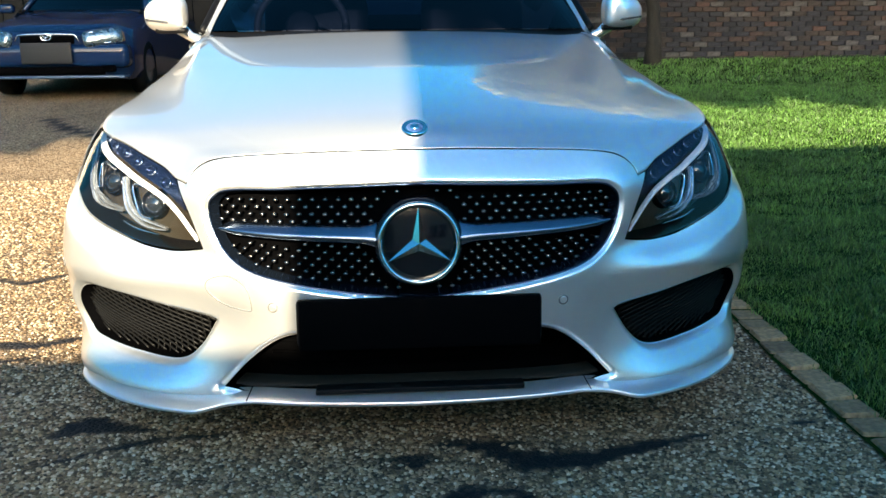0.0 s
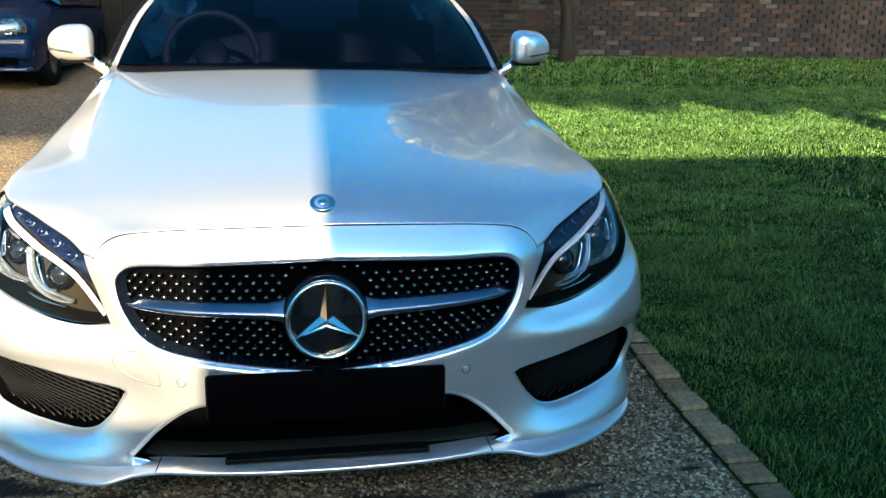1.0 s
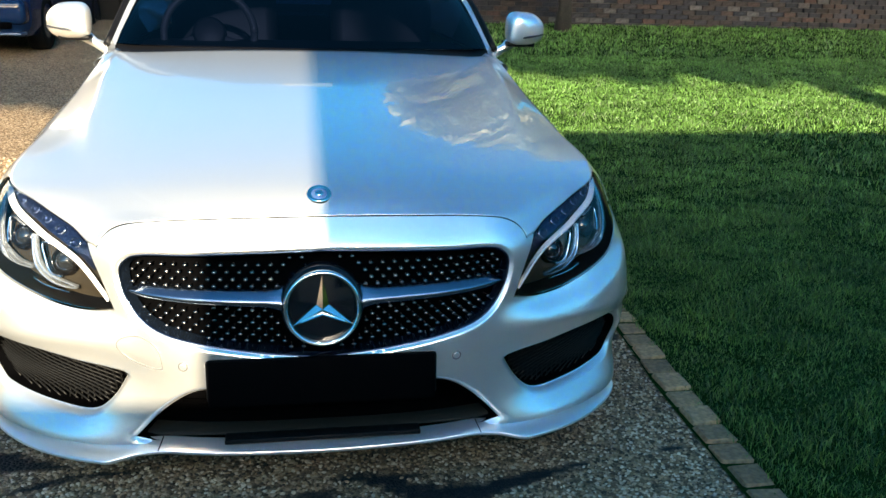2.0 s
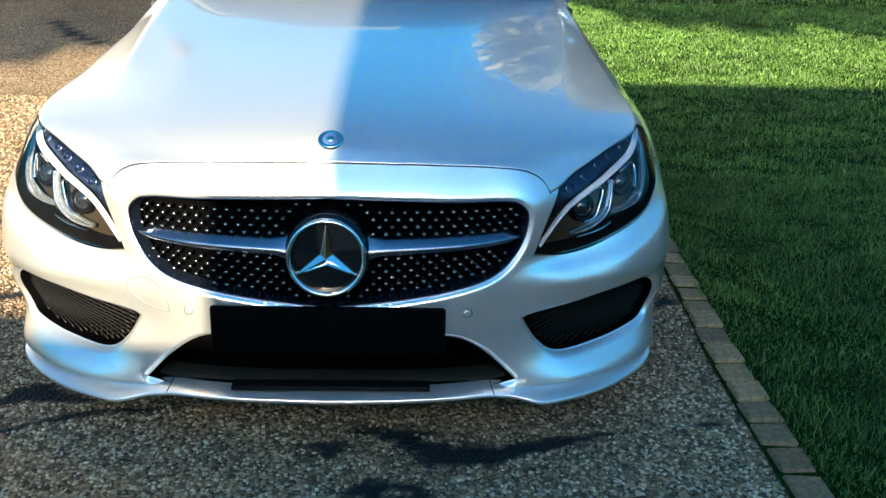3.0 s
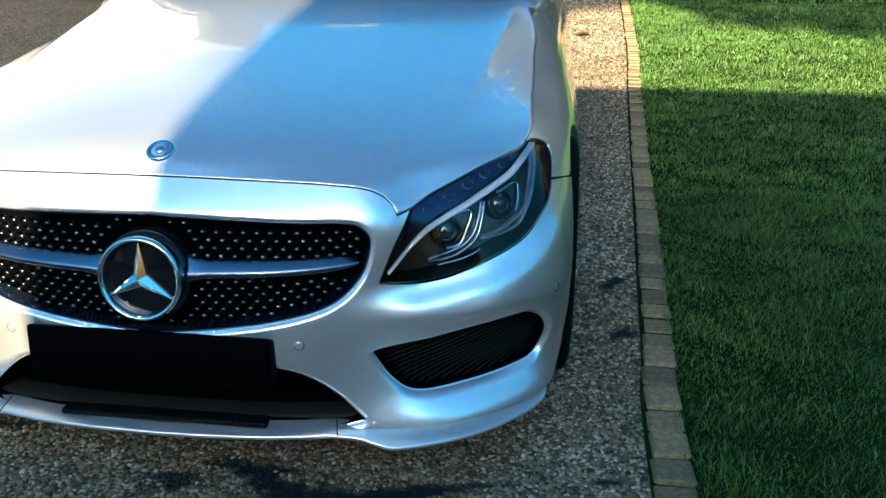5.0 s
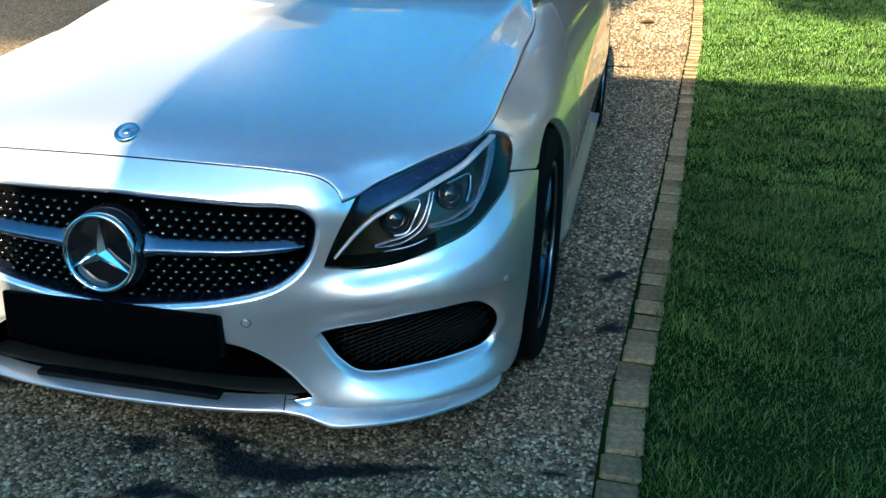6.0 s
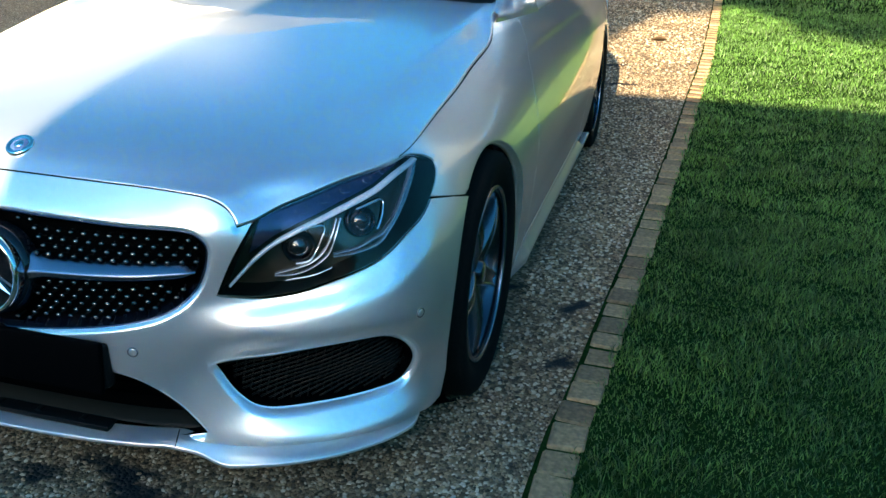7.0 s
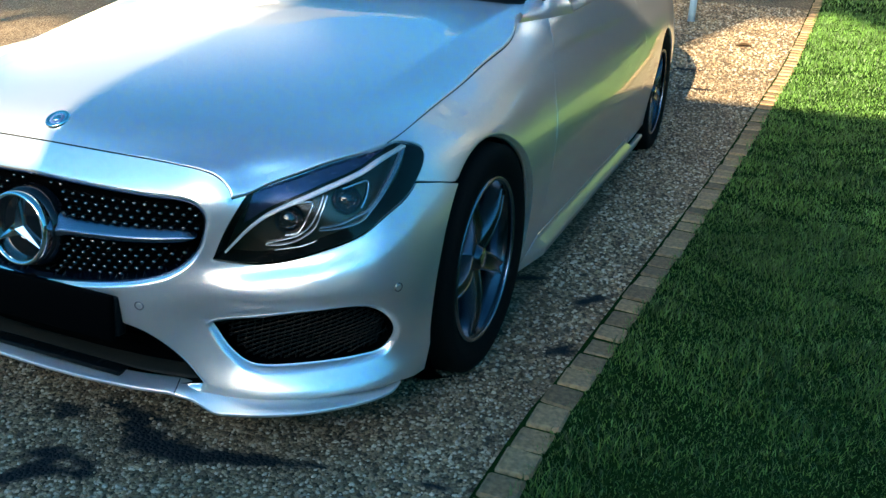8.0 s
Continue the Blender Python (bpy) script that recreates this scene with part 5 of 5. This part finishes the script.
        part("pillar", tube([(X + sx * .71, Y + 1.33, Z + .955), (X + sx * .565, Y + 2.05, Z + 1.44), (X + sx * .565, Y + 3.1, Z + 1.44)], .03, 8), NAVY, car)
    part("cabin", box((1.3, 2.4, .5), (X, Y + 2.6, Z + .75), .05), LEATHER, car)
    part("underside", box((1.5, 4.0, .1), (X, Y + 2.2, Z + .25), .02), VOID, car)
    return car


hatchback((-3.62, 8.0, float(rise(8.6)) + .02))


# ---- small things ----
litter = np.random.default_rng(4)
LEAF_DRY = material("dry_leaf", (.10, .06, .03), .8, wear=.3)
leaf_y = 6.72
g = np.array([[(1.10 + .085 * (u - .5) * 2 * .9, leaf_y + .05 * v * math.sin(math.pi * u), float(rise(leaf_y)) + .012 + .035 * abs(v) * math.sin(math.pi * u) + .01 * u) for v in np.linspace(-1, 1, 5)] for u in np.linspace(0, 1, 9)])
tagged(sheet("fallen_leaf", g, LEAF_DRY), "curled brown dead leaf lying on the gravel", "leaf")
post = thing("post", (.50, 7.77, float(rise(7.77))), "slim pale blue post standing on the gravel", "post")
part("post_shaft", lathe([(.0005, 0), (.035, 0), (.035, .9), (.0005, .9)], 16, m=pose(.50, 7.77, float(rise(7.77)), 90, 0, 0)), material("pale_blue", (.25, .42, .55), .5, wear=.1), post)

# loose stones of the drive
def scatter(x0, x1, y0, y1, step):
    nx, ny = int((x1 - x0) / step), int((y1 - y0) / step)
    a, b = np.meshgrid((np.arange(nx) + .5) * step + x0, (np.arange(ny) + .5) * step + y0)
    p = np.column_stack([a.ravel(), b.ravel()]) + litter.uniform(-.5, .5, (nx * ny, 2)) * step * .9
    return p


spots = np.vstack([scatter(-1.0, 1.16, -.62, .75, .0122), scatter(-2.6, -.98, .1, 1.9, .0145), scatter(-3.4, -.98, 1.9, 4.2, .02), scatter(.86, 1.3, .75, 2.6, .0165), scatter(.7, 1.6, 2.6, 5.5, .018), scatter(-.2, 1.7, 5.5, 9.0, .028), scatter(-.9, .9, .75, 1.0, .015)])
spots = spots[(spots[:, 0] < kerb_x(spots[:, 1]) - .004)]
spots = spots[litter.uniform(size=len(spots)) > bare(spots[:, 0], spots[:, 1]) * 1.05]
n = len(spots)
size = litter.uniform(.0036, .0074, n) * np.where(spots[:, 1] > 5.5, 2.0, np.where((spots[:, 1] > 1.9) | (spots[:, 0] > .86) & (spots[:, 1] > .75), 1.35, 1.0))
unit = np.array([(1, 0, 0), (-1, 0, 0), (0, 1, 0), (0, -1, 0), (0, 0, 1), (0, 0, -1), (.62, .62, .35), (-.62, .62, .35), (-.62, -.62, .35), (.62, -.62, .35)])
tri = [(4, 0, 6), (4, 6, 2), (4, 2, 7), (4, 7, 1), (4, 1, 8), (4, 8, 3), (4, 3, 9), (4, 9, 0), (5, 6, 0), (5, 2, 6), (5, 7, 2), (5, 1, 7), (5, 8, 1), (5, 3, 8), (5, 9, 3), (5, 0, 9)]
tri = tri[:8] + [(5, 2, 0), (5, 1, 2), (5, 3, 1), (5, 0, 3), (0, 2, 6), (2, 1, 7), (1, 3, 8), (3, 0, 9)]
ang = litter.uniform(0, 2 * np.pi, n)
st = litter.uniform(.75, 1.35, (n, 3)) * (1, .85, .62)
loc = unit[None] * (1 + litter.uniform(-.18, .18, (n, 10, 1))) * st[:, None] * size[:, None, None]
tl = litter.normal(0, .35, n)
loc = np.stack([loc[..., 0], loc[..., 1] * np.cos(tl)[:, None] - loc[..., 2] * np.sin(tl)[:, None], loc[..., 1] * np.sin(tl)[:, None] + loc[..., 2] * np.cos(tl)[:, None]], -1)
v = np.stack([loc[..., 0] * np.cos(ang)[:, None] - loc[..., 1] * np.sin(ang)[:, None] + spots[:, 0, None], loc[..., 0] * np.sin(ang)[:, None] + loc[..., 1] * np.cos(ang)[:, None] + spots[:, 1, None], loc[..., 2] + rise(spots[:, 1])[:, None] + .001], -1)
f = (np.array(tri)[None] + (np.arange(n) * 10)[:, None, None]).reshape(-1, 3)


def big_mesh(name, v, f, mat, smooth):
    me = bpy.data.meshes.new(name)
    me.vertices.add(len(v))
    me.vertices.foreach_set("co", v.ravel())
    k = f.shape[1]
    me.loops.add(f.size)
    me.loops.foreach_set("vertex_index", f.ravel())
    me.polygons.add(len(f))
    me.polygons.foreach_set("loop_start", np.arange(len(f)) * k)
    me.polygons.foreach_set("use_smooth", [smooth] * len(f))
    me.materials.append(mat)
    me.update(calc_edges=True)
    return new(name, me)


tagged(big_mesh("gravel_stones", v.reshape(-1, 3), f, STONES, False), "loose brown and grey gravel stones on the drive", "gravel", kind="stuff")

# grass
def blades(x0, x1, y0, y1, per_m2, tall, wide, seed):
    r = np.random.default_rng(seed)
    n = int((x1 - x0) * (y1 - y0) * per_m2)
    p = np.column_stack([r.uniform(x0, x1, n), r.uniform(y0, y1, n)])
    p = p[p[:, 0] > kerb_x(p[:, 1]) + .086 + r.uniform(-.02, .03, n)]
    n = len(p)
    clump = .7 + .5 * np.sin(p[:, 0] * 9 + 3 * np.sin(p[:, 1] * 7)) * np.sin(p[:, 1] * 8 + 2 * np.sin(p[:, 0] * 5))
    h = tall * r.uniform(.5, 1.25, n) * np.clip(clump, .45, 1.3)
    a, lean = r.uniform(0, 2 * np.pi, n), r.uniform(.15, 1.1, n) * h
    da = np.column_stack([np.cos(a), np.sin(a)])
    b = r.uniform(0, 2 * np.pi, n)
    db = np.column_stack([np.cos(b), np.sin(b)]) * (wide * r.uniform(.7, 1.3, n))[:, None]
    z = rise(p[:, 1]) + .008
    q0, q1 = p - db, p + db
    m = p + da * (lean * .35)[:, None]
    tip = p + da * lean[:, None]
    v = np.stack([np.column_stack([q0, z]), np.column_stack([q1, z]), np.column_stack([m + db * .8, z + h * .6]), np.column_stack([m - db * .8, z + h * .6]), np.column_stack([tip, z + h])], 1)
    t = np.array([(0, 1, 2), (0, 2, 3), (3, 2, 4)])
    return v.reshape(-1, 3), (t[None] + (np.arange(n) * 5)[:, None, None]).reshape(-1, 3)


vs, fs, base_i = [], [], 0
for args in ((1.1, 2.7, -.7, 2.6, 15000, .034, .0015, 1), (1.1, 3.6, 2.6, 5.2, 6500, .038, .0022, 2), (2.7, 4.2, -.2, 2.6, 5500, .038, .0021, 3), (1.2, 8.2, 5.2, 8.8, 4200, .042, .0026, 4), (3.6, 7.0, 1.5, 5.2, 1700, .055, .0035, 5), (1.4, 12, 8.8, 12, 900, .055, .005, 6), (1.0, 6.5, -5.9, -.7, 900, .05, .004, 7), (4.2, 9, -.7, 1.5, 900, .05, .004, 8), (7.0, 12, 1.5, 8.8, 500, .055, .005, 9)):
    v, f = blades(*args)
    vs.append(v), fs.append(f + base_i)
    base_i += len(v)
tagged(big_mesh("grass", np.vstack(vs), np.vstack(fs), GRASS, False), "short green lawn grass with longer tufts", "grass", kind="stuff")
